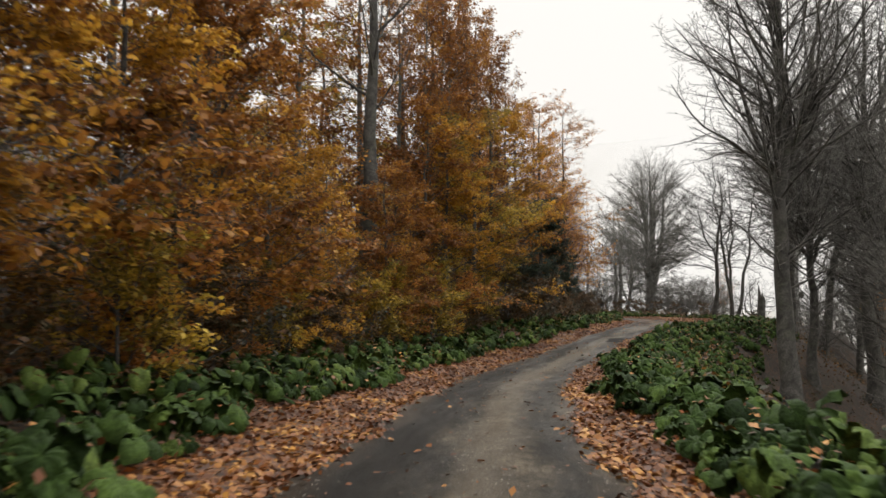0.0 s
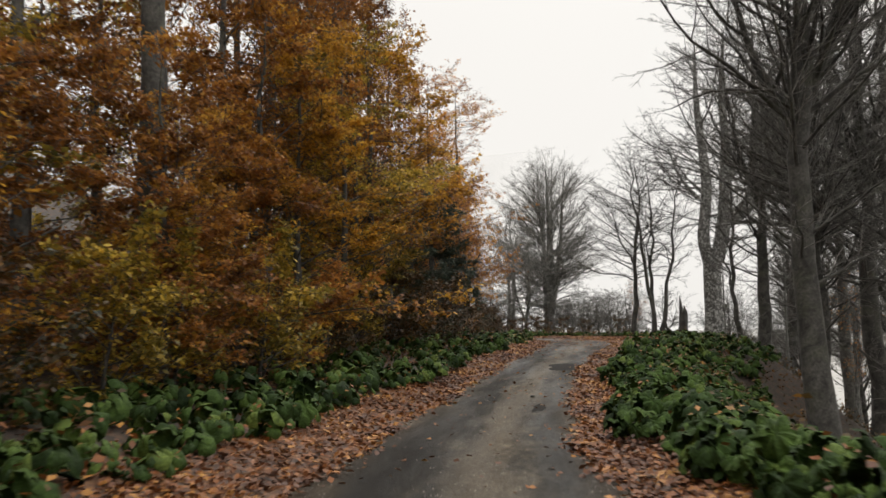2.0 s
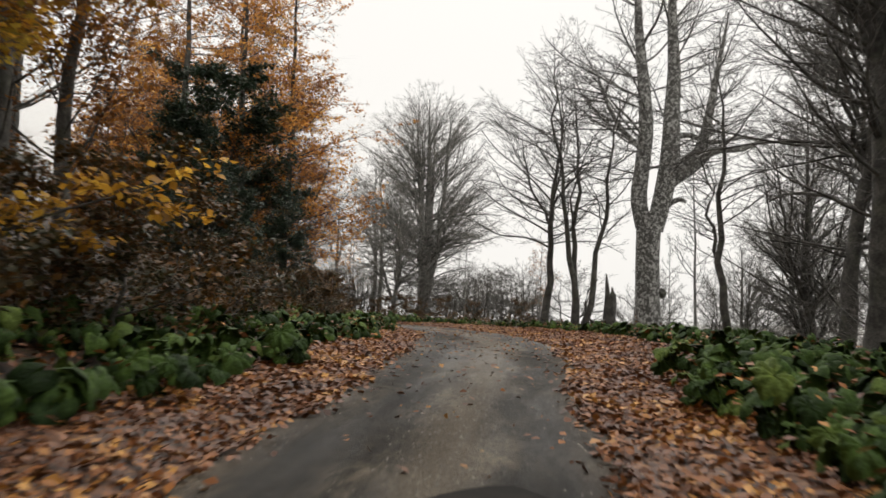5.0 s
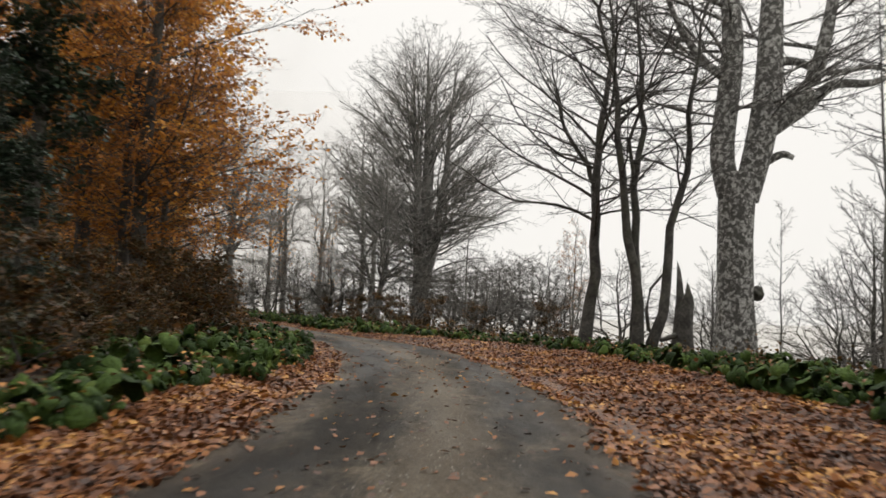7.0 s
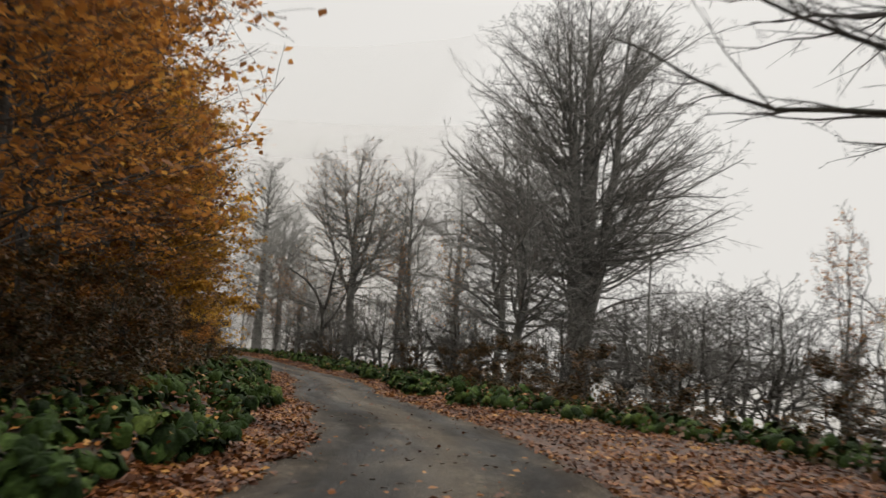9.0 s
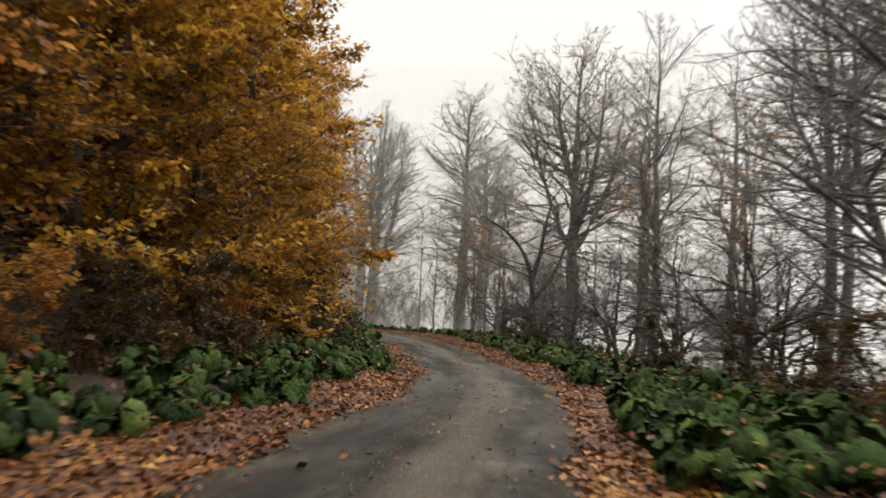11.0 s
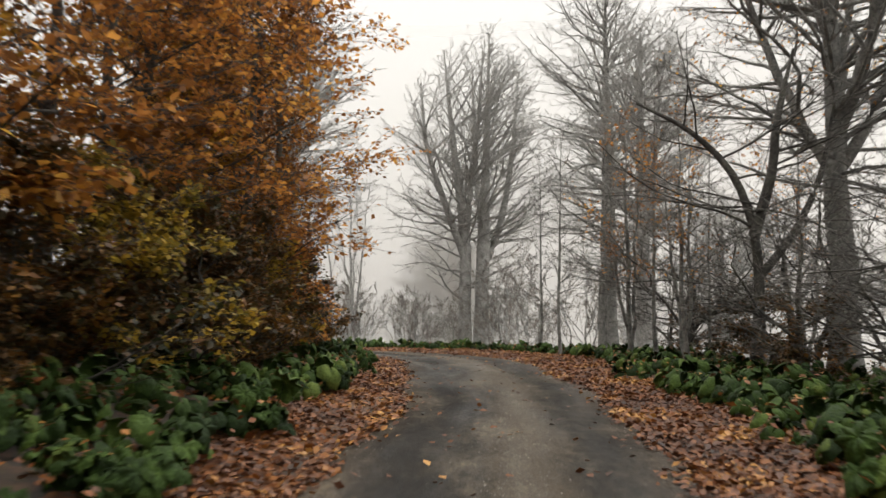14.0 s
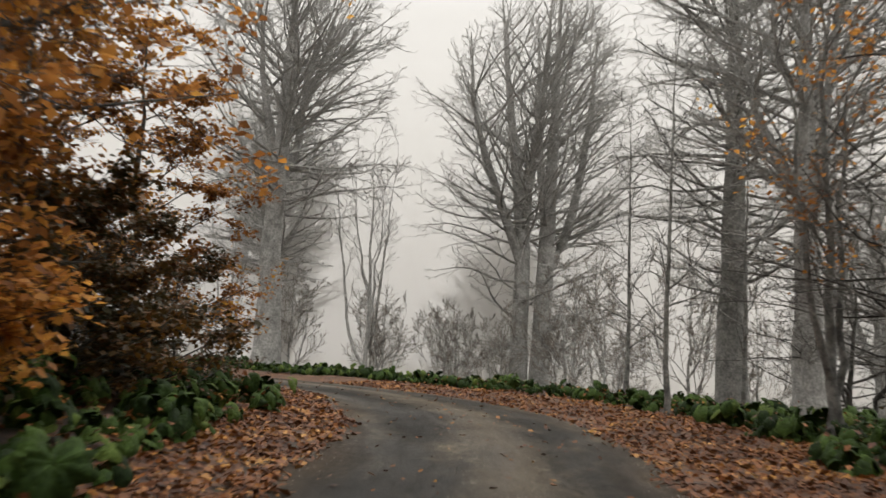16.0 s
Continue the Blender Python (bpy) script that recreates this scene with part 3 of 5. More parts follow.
def road_material():
    """Old asphalt, worn and gritty, wet in the wheel tracks, with mirrored dark trees painted into the left lane. u
    runs across the road, v along it, in metres.
    """
    m, n, l, p = material("wet_worn_asphalt")
    uv = n.new("ShaderNodeTexCoord").outputs["UV"]
    sep = n.new("ShaderNodeSeparateXYZ")
    l.new(uv, sep.inputs[0])

    def tex(scale, stretch, detail=6, rough=0.6):
        mp = n.new("ShaderNodeMapping")
        mp.inputs["Scale"].default_value = (1, stretch, 1)
        l.new(uv, mp.inputs["Vector"])
        t = n.new("ShaderNodeTexNoise")
        t.inputs["Scale"].default_value, t.inputs["Detail"].default_value, t.inputs["Roughness"].default_value = scale, detail, rough
        l.new(mp.outputs[0], t.inputs["Vector"])
        return t.outputs[0]

    grit, patch, streak = tex(28, 1, 8, 0.8), tex(1.3, 0.4, 8, 0.65), tex(3.0, 0.06, 6)
    base = ramp(n, [(0.32, (0.015, 0.0135, 0.0115)), (0.5, (0.048, 0.042, 0.034)), (0.66, (0.135, 0.116, 0.09))])
    l.new(patch, base.inputs[0])
    track = ramp(n, [(0.33, (0.5, 0.5, 0.5)), (0.67, (1.3, 1.27, 1.2))])
    l.new(streak, track.inputs[0])
    c = mix_rgb(n, l, 0.9, base.outputs[0], track.outputs[0], 'MULTIPLY')
    gr = ramp(n, [(0.38, (0.4, 0.4, 0.4)), (0.52, (0.95, 0.95, 0.94)), (0.68, (2.3, 2.2, 2.05))])
    l.new(grit, gr.inputs[0])
    c = mix_rgb(n, l, 0.9, c, gr.outputs[0], 'MULTIPLY')
    mid = ramp(n, [(0.36, (0.45, 0.44, 0.42)), (0.5, (1, 1, 1)), (0.66, (1.7, 1.62, 1.5))])
    l.new(tex(9, 0.35, 5, 0.7), mid.inputs[0])
    c = mix_rgb(n, l, 0.9, c, mid.outputs[0], 'MULTIPLY')

    def band(centre, width, amount):
        """A strip along the road, frayed by noise."""
        sh = n.new("ShaderNodeMath")
        sh.operation = 'MULTIPLY_ADD'
        l.new(tex(1.1, 0.25, 4), sh.inputs[0])
        sh.inputs[1].default_value = 0.9
        l.new(sep.outputs[0], sh.inputs[2])
        dist = n.new("ShaderNodeMath")
        dist.operation = 'SUBTRACT'
        l.new(sh.outputs[0], dist.inputs[0])
        dist.inputs[1].default_value = centre + 0.45
        ab = n.new("ShaderNodeMath")
        ab.operation = 'ABSOLUTE'
        l.new(dist.outputs[0], ab.inputs[0])
        r = n.new("ShaderNodeMapRange")
        r.interpolation_type = 'SMOOTHSTEP'
        r.inputs["From Min"].default_value, r.inputs["From Max"].default_value = 0.0, width
        r.inputs["To Min"].default_value, r.inputs["To Max"].default_value = amount, 0.0
        l.new(ab.outputs[0], r.inputs["Value"])
        return r.outputs[0]

    c = mix_rgb(n, l, band(0.2, 0.55, 0.7), c, mix_rgb(n, l, 0.8, (0.12, 0.098, 0.072), gr.outputs[0], 'MULTIPLY'))
    c = mix_rgb(n, l, band(-0.75, 0.65, 0.75), c, (0.013, 0.012, 0.0105))
    c = mix_rgb(n, l, band(0.95, 0.45, 0.6), c, (0.02, 0.019, 0.0175))
    # left lane at the start: dark trees mirrored in the wet, put into the colour
    fade = n.new("ShaderNodeMapRange")
    fade.inputs["From Min"].default_value, fade.inputs["From Max"].default_value = 26, 40
    fade.inputs["To Min"].default_value, fade.inputs["To Max"].default_value = 1, 0
    l.new(sep.outputs[1], fade.inputs["Value"])
    mirrored_trees = n.new("ShaderNodeMath")
    mirrored_trees.operation = 'MULTIPLY'
    l.new(fade.outputs[0], mirrored_trees.inputs[0])
    l.new(band(-0.9, 1.05, 1.0), mirrored_trees.inputs[1])
    c = mix_rgb(n, l, mirrored_trees.outputs[0], c, (0.011, 0.0095, 0.0075))
    edge = n.new("ShaderNodeMath")
    edge.operation = 'ABSOLUTE'
    l.new(sep.outputs[0], edge.inputs[0])
    mr = n.new("ShaderNodeMapRange")
    mr.inputs["From Min"].default_value, mr.inputs["From Max"].default_value = 1.05, 1.7
    l.new(edge.outputs[0], mr.inputs["Value"])
    em = n.new("ShaderNodeMath")
    em.operation = 'MULTIPLY'
    l.new(mr.outputs[0], em.inputs[0])
    l.new(tex(5, 0.6), em.inputs[1])
    c = mix_rgb(n, l, em.outputs[0], c, (0.075, 0.048, 0.028))
    l.new(c, p.inputs["Base Color"])
    wet = ramp(n, [(0.38, (0.45, 0.45, 0.45)), (0.62, (0.85, 0.85, 0.85))])
    l.new(tex(0.8, 0.12, 5), wet.inputs[0])
    l.new(wet.outputs[0], p.inputs["Roughness"])
    p.inputs["Specular IOR Level"].default_value = 0.14
    bump(n, l, grit, 0.9, 0.02, p)
    return m


def axis(lo, hi, step, far):
    core = list(np.arange(lo, hi + step, step))
    g, a, b = step, lo, hi + step
    pre, post = [], []
    while a > -far:
        g *= 1.25
        a -= g
        b += g
        pre.append(a)
        post.append(b)
    return np.array(pre[::-1] + core + post)


gx, gy = axis(-45, 70, 0.8, 2500), axis(-14, 190, 0.8, 2500)
X, Y = np.meshgrid(gx, gy, indexing="ij")
V = np.stack([X.ravel(), Y.ravel(), land(X.ravel(), Y.ravel())], 1)
I = np.arange(len(V)).reshape(X.shape)
F = np.stack([I[:-1, :-1], I[1:, :-1], I[1:, 1:], I[:-1, 1:]], -1).reshape(-1, 4)
ground = tagged(new("ground", mesh_from("ground", V, F, ground_material(), True)), "dark forest soil under the trees, falling away beside the road", "ground", kind="structure")

rs = np.arange(-38, LEN - S0 - 10, 0.4)
rd = np.linspace(-1.8, 1.8, 14)
RSg, RDg = np.meshgrid(rs, rd, indexing="ij")
wav = 1 + 0.05 * np.sin(RSg * 0.7) + 0.04 * np.sin(RSg * 1.9 + 1)
RW = RDg / 1.8 * (half(RSg) + 0.3) * wav
RX, RY = on_road(RSg.ravel(), RW.ravel())
RZ = road_z(RSg.ravel(), RW.ravel())
I = np.arange(RX.size).reshape(RSg.shape)
F = np.stack([I[:-1, :-1], I[:-1, 1:], I[1:, 1:], I[1:, :-1]], -1).reshape(-1, 4)
road_me = mesh_from("road", np.stack([RX, RY, RZ], 1), F, road_material(), True)
uvl = road_me.uv_layers.new(name="across_along")
vi = np.empty(len(road_me.loops), np.int32)
road_me.loops.foreach_get("vertex_index", vi)
uvl.data.foreach_set("uv", np.stack([RDg.ravel()[vi], RSg.ravel()[vi]], 1).astype(np.float32).ravel())
road = tagged(new("road", road_me), "narrow wet grey road of worn asphalt and grit", "road", kind="structure")

# a flat opaque sheet that stands in for the valley's fog
fm, fn, fl, fp = material("valley_fog")
fp.inputs["Base Color"].default_value = (0.41, 0.4, 0.38, 1)
fp.inputs["Roughness"].default_value = 1.0
fp.inputs["Specular IOR Level"].default_value = 0.0
fx = axis(-200, 300, 50, 4000)
X, Y = np.meshgrid(fx, fx, indexing="ij")
V = np.stack([X.ravel(), Y.ravel(), -16 + 0.6 * ripple(X.ravel() * 0.05, Y.ravel() * 0.05)], 1)
I = np.arange(len(V)).reshape(X.shape)
F = np.stack([I[:-1, :-1], I[1:, :-1], I[1:, 1:], I[:-1, 1:]], -1).reshape(-1, 4)
tagged(new("backdrop_valley_fog_sheet", mesh_from("valley_fog", V, F, fm, True)), "flat white sheet standing in for the fog in the valley below the road", "fog", kind="structure")

# curved see-through sheets that stand in for the mist behind the bend
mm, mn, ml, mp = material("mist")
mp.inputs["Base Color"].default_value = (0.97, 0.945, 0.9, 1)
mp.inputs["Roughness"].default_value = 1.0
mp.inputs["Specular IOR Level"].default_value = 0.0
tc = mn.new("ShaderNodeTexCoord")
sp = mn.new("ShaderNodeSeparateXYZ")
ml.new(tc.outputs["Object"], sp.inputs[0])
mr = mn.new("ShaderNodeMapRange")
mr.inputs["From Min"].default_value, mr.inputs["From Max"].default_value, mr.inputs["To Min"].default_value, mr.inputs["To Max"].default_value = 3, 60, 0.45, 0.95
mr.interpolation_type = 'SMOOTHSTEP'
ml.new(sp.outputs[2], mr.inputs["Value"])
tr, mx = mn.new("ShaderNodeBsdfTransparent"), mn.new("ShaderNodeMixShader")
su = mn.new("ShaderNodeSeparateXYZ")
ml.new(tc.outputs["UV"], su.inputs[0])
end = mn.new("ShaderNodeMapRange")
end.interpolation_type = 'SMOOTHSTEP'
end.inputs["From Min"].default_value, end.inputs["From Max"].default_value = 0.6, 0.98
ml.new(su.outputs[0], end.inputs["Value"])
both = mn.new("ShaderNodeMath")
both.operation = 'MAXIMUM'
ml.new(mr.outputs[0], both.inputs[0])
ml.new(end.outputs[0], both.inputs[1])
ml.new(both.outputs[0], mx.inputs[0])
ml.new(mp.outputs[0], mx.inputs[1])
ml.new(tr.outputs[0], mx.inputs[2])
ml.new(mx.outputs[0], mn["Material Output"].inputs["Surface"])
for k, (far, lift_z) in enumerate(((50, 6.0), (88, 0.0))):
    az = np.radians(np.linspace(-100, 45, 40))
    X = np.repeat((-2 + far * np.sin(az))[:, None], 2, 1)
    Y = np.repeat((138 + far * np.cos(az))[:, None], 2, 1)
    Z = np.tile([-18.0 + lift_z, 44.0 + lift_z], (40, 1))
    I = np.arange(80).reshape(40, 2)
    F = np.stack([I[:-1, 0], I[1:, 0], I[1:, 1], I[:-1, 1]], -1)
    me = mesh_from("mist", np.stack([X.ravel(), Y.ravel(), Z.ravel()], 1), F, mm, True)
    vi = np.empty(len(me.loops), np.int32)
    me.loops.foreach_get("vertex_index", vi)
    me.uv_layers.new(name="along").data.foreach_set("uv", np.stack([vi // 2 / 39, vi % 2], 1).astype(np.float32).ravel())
    bank = new("backdrop_mist_sheet", me)
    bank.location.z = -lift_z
    tagged(bank, "pale see-through sheet standing in for mist among the farthest trees", "mist", kind="structure")

# ---- bare trees beside the valley ----
SLIM = dict(low=0.3, broad=0.62, leaders=2, fork=0.33, spread=0.3, limbs=46, dense=1.3, third=4, twig=0.007, droop=14, steep=58, rise=0.02, bend=0.12, stout=0.009)

set_tree(crowned("beech_tree", 11, 24, 0.72, BARK_HAZED, "huge bare beech with several leaders and a dense twiggy dome", 16.5, low=0.05, broad=0.36, leaders=7, fork=0.1, spread=0.3, limbs=250, dense=1.3, third=5, twig=0.011, droop=4, steep=72, twig_mat=TWIG_HAZED, stout=0.01, bend=0.1), 29.2, 122)
forked = [
    polyline([(0, 0, -0.4), (0.02, 0.05, 3), (0, 0.05, 6), (0.1, 0, 9)], [1.12, 0.83, 0.8, 0.85]),
    polyline([(-0.3, 0, 8.0), (-0.62, 0.1, 10), (-0.36, 0.1, 12.4), (-0.16, 0, 15), (-0.3, 0.2, 18), (-0.7, 0.3, 23), (-0.6, 0.4, 29)], [0.55, 0.56, 0.52, 0.5, 0.42, 0.28, 0.05]),
    polyline([(0.45, 0, 7.8), (1.1, -0.1, 10.6), (1.5, -0.1, 13.3), (1.62, 0, 16), (1.8, 0.1, 19), (1.7, 0.3, 24), (2.1, 0.2, 30)], [0.6, 0.66, 0.64, 0.55, 0.45, 0.3, 0.05]),
    polyline([(1.6, -0.1, 11.4), (2.6, -0.3, 12.3), (3.4, -0.4, 13.4), (3.95, -0.4, 15.2), (4.35, -0.5, 17.4), (5.4, -0.6, 23)], [0.42, 0.4, 0.36, 0.32, 0.26, 0.05]),
    polyline([(1.5, 0.1, 11.0), (3.4, 0.5, 12.3), (5.0, 0.9, 13.6), (7.2, 1.3, 13.9), (10, 1.8, 15.5)], [0.36, 0.3, 0.24, 0.17, 0.04]),
    polyline([(1.5, 0, 14.2), (3.0, 0.7, 14.6), (5.0, 1.4, 14.3), (7.5, 2.2, 14.9), (9.5, 2.8, 14.5)], [0.26, 0.2, 0.16, 0.11, 0.03]),
    polyline([(-0.4, 0, 13.4), (-1.4, 0.4, 14.4), (-2.6, 0.7, 16.4), (-3.6, 1.0, 19.5)], [0.24, 0.19, 0.14, 0.03]),
    polyline([(1.4, -0.2, 9.6), (2.0, -0.35, 9.9), (2.5, -0.4, 9.75)], [0.2, 0.17, 0.12]),
]
lichen = crowned("beech_tree", 12, 30, 0.9, BARK_PALE, "tall bare beech with a forked lichen-spotted trunk", 15, low=0.36, broad=0.62, limbs=120, dense=1.3, third=5, twig=0.011, droop=12, steep=55, bend=0.1, stems=forked)
knob = bmesh.new()
bmesh.ops.create_icosphere(knob, subdivisions=3, radius=0.34)
for v in knob.verts:
    v.co *= 1 + 0.25 * noise.noise(v.co * 5)
knob_me = bpy.data.meshes.new("burl")
knob.to_mesh(knob_me)
knob.free()
knob_me.materials.append(BARK_DARK)
part("burl", knob_me, lichen, "dark burl on the trunk").location = (0.95, -0.1, 3.5)
set_tree(lichen, 38.0, 93.5, -13)
set_tree(crowned("young_tree", 13, 17, 0.24, BARK_DARK, "slender bare young tree at the edge of the drop", 11.5, wander=0.12, **{**SLIM, "low": 0.24, "broad": 0.45, "limbs": 60}), 28.2, 87.8)
for k, (dx, dy, ln) in enumerate([(0, 0, (-0.07, 0.02)), (0.45, 0.2, (0.01, 0.0)), (0.75, 0.1, (0.06, -0.02))]):
    set_tree(crowned("young_tree", 20 + k, 18 - k, 0.2, BARK_DARK, "slender bare tree in a clump of three stems", 7, wander=0.15, lean=ln, **{**SLIM, "leaders": 1 + k % 2, "limbs": 38}), 29.4 + dx, 86.0 + dy)
set_tree(crowned("fork_tree", 31, 13.5, 0.24, BARK_HAZED, "small bare tree forking low above the road verge", 9.5, low=0.12, broad=0.4, leaders=4, fork=0.16, spread=0.55, limbs=90, dense=1.6, third=5, twig=0.009, droop=15, steep=60, wander=0.1, twig_mat=TWIG_HAZED), 25.0, 116.5)
set_tree(crowned("beech_tree", 32, 20.5, 0.46, BARK_HAZED, "bare tree with a rounded crown and a few brown leaves", 13, low=0.28, broad=0.5, leaders=6, fork=0.36, spread=0.6, limbs=170, dense=1.4, third=5, twig=0.011, droop=8, steep=65, twig_mat=TWIG_HAZED, leaves=2600, leaf_mat=LEAF_RUST), 14.8, 150.9)
set_tree(crowned("beech_tree", 33, 22.5, 0.56, BARK_HAZED, "tall straight grey beech with side branches, bare", 10.5, low=0.2, broad=0.45, leaders=1, limbs=130, dense=1.6, third=5, twig=0.011, droop=6, steep=52, bend=0.13, twig_mat=TWIG_MIST, wander=0.05), 4.0, 166.9)
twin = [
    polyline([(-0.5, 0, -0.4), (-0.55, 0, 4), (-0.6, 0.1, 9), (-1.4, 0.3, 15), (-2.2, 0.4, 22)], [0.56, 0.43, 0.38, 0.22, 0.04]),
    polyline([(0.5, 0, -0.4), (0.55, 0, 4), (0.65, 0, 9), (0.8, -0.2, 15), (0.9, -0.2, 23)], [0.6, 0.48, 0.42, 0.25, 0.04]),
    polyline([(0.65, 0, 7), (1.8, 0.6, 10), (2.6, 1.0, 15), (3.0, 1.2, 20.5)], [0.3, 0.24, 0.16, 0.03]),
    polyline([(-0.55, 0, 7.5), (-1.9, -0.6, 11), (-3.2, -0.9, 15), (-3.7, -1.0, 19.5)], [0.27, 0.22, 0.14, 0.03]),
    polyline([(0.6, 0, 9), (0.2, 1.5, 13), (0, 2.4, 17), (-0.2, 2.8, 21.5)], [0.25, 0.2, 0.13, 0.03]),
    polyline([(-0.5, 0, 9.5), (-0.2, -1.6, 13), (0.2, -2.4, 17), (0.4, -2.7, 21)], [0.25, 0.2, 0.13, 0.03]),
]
set_tree(crowned("beech_tree", 34, 23, 0.5, BARK_MIST, "broad beech with two trunks and a domed crown, its bark paled for haze", 13, low=0.12, broad=0.45, limbs=240, dense=1.4, third=5, twig=0.011, droop=4, steep=70, bend=0.1, twig_mat=TWIG_MIST, stems=twin), -9.0, 180, 24, 1.08)
set_tree(crowned("bent_tree", 35, 9, 0.22, BARK_DARK, "small bare tree with a bent trunk and spreading branches", 10, low=0.4, broad=0.62, limbs=40, dense=1.5, third=4, droop=0, steep=35, bend=0.13, stout=0.007, twig=0.008, twig_mat=TWIG_FAINT_HAZE, stems=[
    polyline([(0, 0, -0.3), (0.15, 0, 2), (0.05, 0, 4), (-0.5, 0.1, 5.6), (-1.6, 0.2, 6.8), (-3.0, 0.3, 7.6)], [0.24, 0.15, 0.12, 0.1, 0.07, 0.03]),
    polyline([(0.05, 0, 3.8), (0.5, -0.2, 5.5), (0.7, -0.2, 7), (1.2, -0.1, 9)], [0.16, 0.13, 0.1, 0.03]),
    polyline([(0.1, 0, 2.6), (1.2, 0.2, 4), (2.0, 0.4, 5.6), (2.4, 0.4, 7.5)], [0.12, 0.1, 0.08, 0.03])]), 12.6, 148, 20)
set_tree(crowned("leaning_tree", 36, 19, 0.34, BARK_DARK, "dark leaning tree at the edge of the slope", 12, low=0.25, broad=0.6, leaders=3, fork=0.4, spread=0.5, limbs=100, dense=1.5, third=5, twig=0.01, droop=10, steep=55, bend=0.11, lean=(0.13, 0.02), wander=0.12), 29.5, 65.0)
set_tree(crowned("slim_tree", 37, 15, 0.2, BARK_DARK, "slim dark tree with a crooked stem", 7, wander=0.16, lean=(0.05, 0), **SLIM), 30.5, 72.5)
set_tree(crowned("beech_tree", 38, 25, 0.48, BARK_GREY, "tall straight bare beech on the slope", 11, low=0.2, broad=0.55, leaders=3, fork=0.45, spread=0.4, limbs=130, dense=1.4, third=5, twig=0.011, droop=22, steep=66, wander=0.1, twig_mat=TWIG_FAINT_HAZE), 35.4, 68.0)
slope = crowned("beech_tree", 39, 24, 0.42, BARK_DARK, "bare beech on the slope below the road", 10, low=0.2, broad=0.5, leaders=4, fork=0.4, spread=0.4, limbs=130, dense=1.4, third=5, twig=0.011, droop=24, steep=68, bend=0.12, wander=0.12, twig_mat=TWIG_FAINT_HAZE)
set_tree(slope, 19.3, 43.8, 0, 1.15)
for x, y, a, sc in [(28, 54, 80, 1.2), (24.5, 57.5, 150, 0.8), (22.5, 49, 260, 0.7), (33, 60, 30, 0.85), (26, 46, 120, 0.9), (44, 74, 240, 0.9), (37, 76, 170, 0.8), (24, 38, 200, 0.9), (34, 50, 15, 1.0), (45, 93, 40, 0.8), (40, 80, 200, 0.7), (48, 112, 10, 0.9), (40, 60, 310, 0.9), (46, 84, 210, 0.8)]:
    copy_tree(slope, x, y, a, sc)
hazy = crowned("beech_tree", 44, 17, 0.26, BARK_HAZED, "slim beech on the misty slope below the bend, its bark paled for haze", 8, low=0.2, broad=0.55, leaders=3, fork=0.35, spread=0.4, limbs=70, dense=1.5, third=4, twig=0.009, droop=5, steep=60, bend=0.1, wander=0.12, twig_mat=TWIG_HAZED)
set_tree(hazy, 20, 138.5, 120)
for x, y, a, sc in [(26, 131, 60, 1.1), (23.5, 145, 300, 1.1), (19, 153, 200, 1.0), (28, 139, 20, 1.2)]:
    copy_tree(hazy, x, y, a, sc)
brush = crowned("thicket_tree", 40, 5.5, 0.1, BARK_DARK, "low spreading bare thicket tree with many thin branches", 7, low=0.05, broad=0.42, leaders=4, fork=0.1, spread=0.6, limbs=56, dense=2.2, third=4, twig=0.007, droop=2, steep=52, bend=0.12, wander=0.08, twig_mat=TWIG_FAINT_HAZE)
set_tree(brush, 31, 110)
for x, y, a, sc in [(33, 106, 70, 0.9), (34, 113, 140, 1.1), (27, 114, 220, 0.9), (32.5, 117, 300, 1.2), (24, 126, 30, 1.0), (25.5, 121, 110, 0.8), (14, 145, 20, 0.9), (10, 153, 170, 1.1),
                    (31, 97, 190, 0.6), (33, 75, 60, 0.9), (28, 61, 150, 0.8), (41, 90, 330, 1.0), (8, 163, 45, 1.0), (29, 103, 20, 0.7), (28, 107, 130, 0.8), (27.5, 117.5, 200, 0.9), (31, 119, 20, 1.0), (33.5, 121, 310, 1.1), (30, 115.5, 150, 0.9), (36, 116, 80, 1.2), (30.5, 105.5, 240, 1.0), (35, 110, 75, 1.2), (26.5, 110.5, 310, 0.7), (37, 104, 200, 1.2), (23, 131, 160, 0.8), (18.4, 137, 40, 1.15), (21, 140.5, 250, 1.25), (24.5, 134, 80, 1.2), (22.5, 124.5, 140, 1.1), (15.8, 143, 90, 1.0), (13.2, 150, 210, 1.0), (17.5, 146.5, 330, 1.2), (20.5, 133, 190, 1.2), (16.2, 139.5, 15, 0.7)]:
    copy_tree(brush, x, y, a, sc)
brown = tree("brown_leaved_tree", 43, 9, 0.1, BARK_HAZED, "slender tree still holding a few withered brown leaves", leaders=3, fork=0.1, splay=0.16, limbs=26, low=0.2, angle=46, reach=0.3, second=7, third=5, fourth=2, leaves=700, leaf_mat=LEAF_RUST, leaf_size=0.13, twig_mat=TWIG_HAZED)
set_tree(brown, 8.4, 152.5)
for x, y, a, sc in [(10.6, 149.5, 80, 0.9), (19, 138, 200, 1.15), (13.5, 156, 110, 1.1), (36, 57, 40, 1.2), (33, 64, 170, 1.0), (40, 68, 280, 1.3), (29, 49, 240, 1.0), (23, 128, 60, 1.1), (33, 101, 150, 0.8)]:
    copy_tree(brown, x, y, a, sc)
# the farthest trees: haze is in their bark and twig colours
misty = crowned("beech_tree", 41, 20, 0.55, BARK_MIST, "bare beech standing deep in the mist, its bark paled for haze", 10.5, low=0.2, broad=0.5, leaders=5, fork=0.34, spread=0.5, limbs=170, dense=1.4, third=5, twig=0.012, droop=5, steep=64, twig_mat=TWIG_MIST)
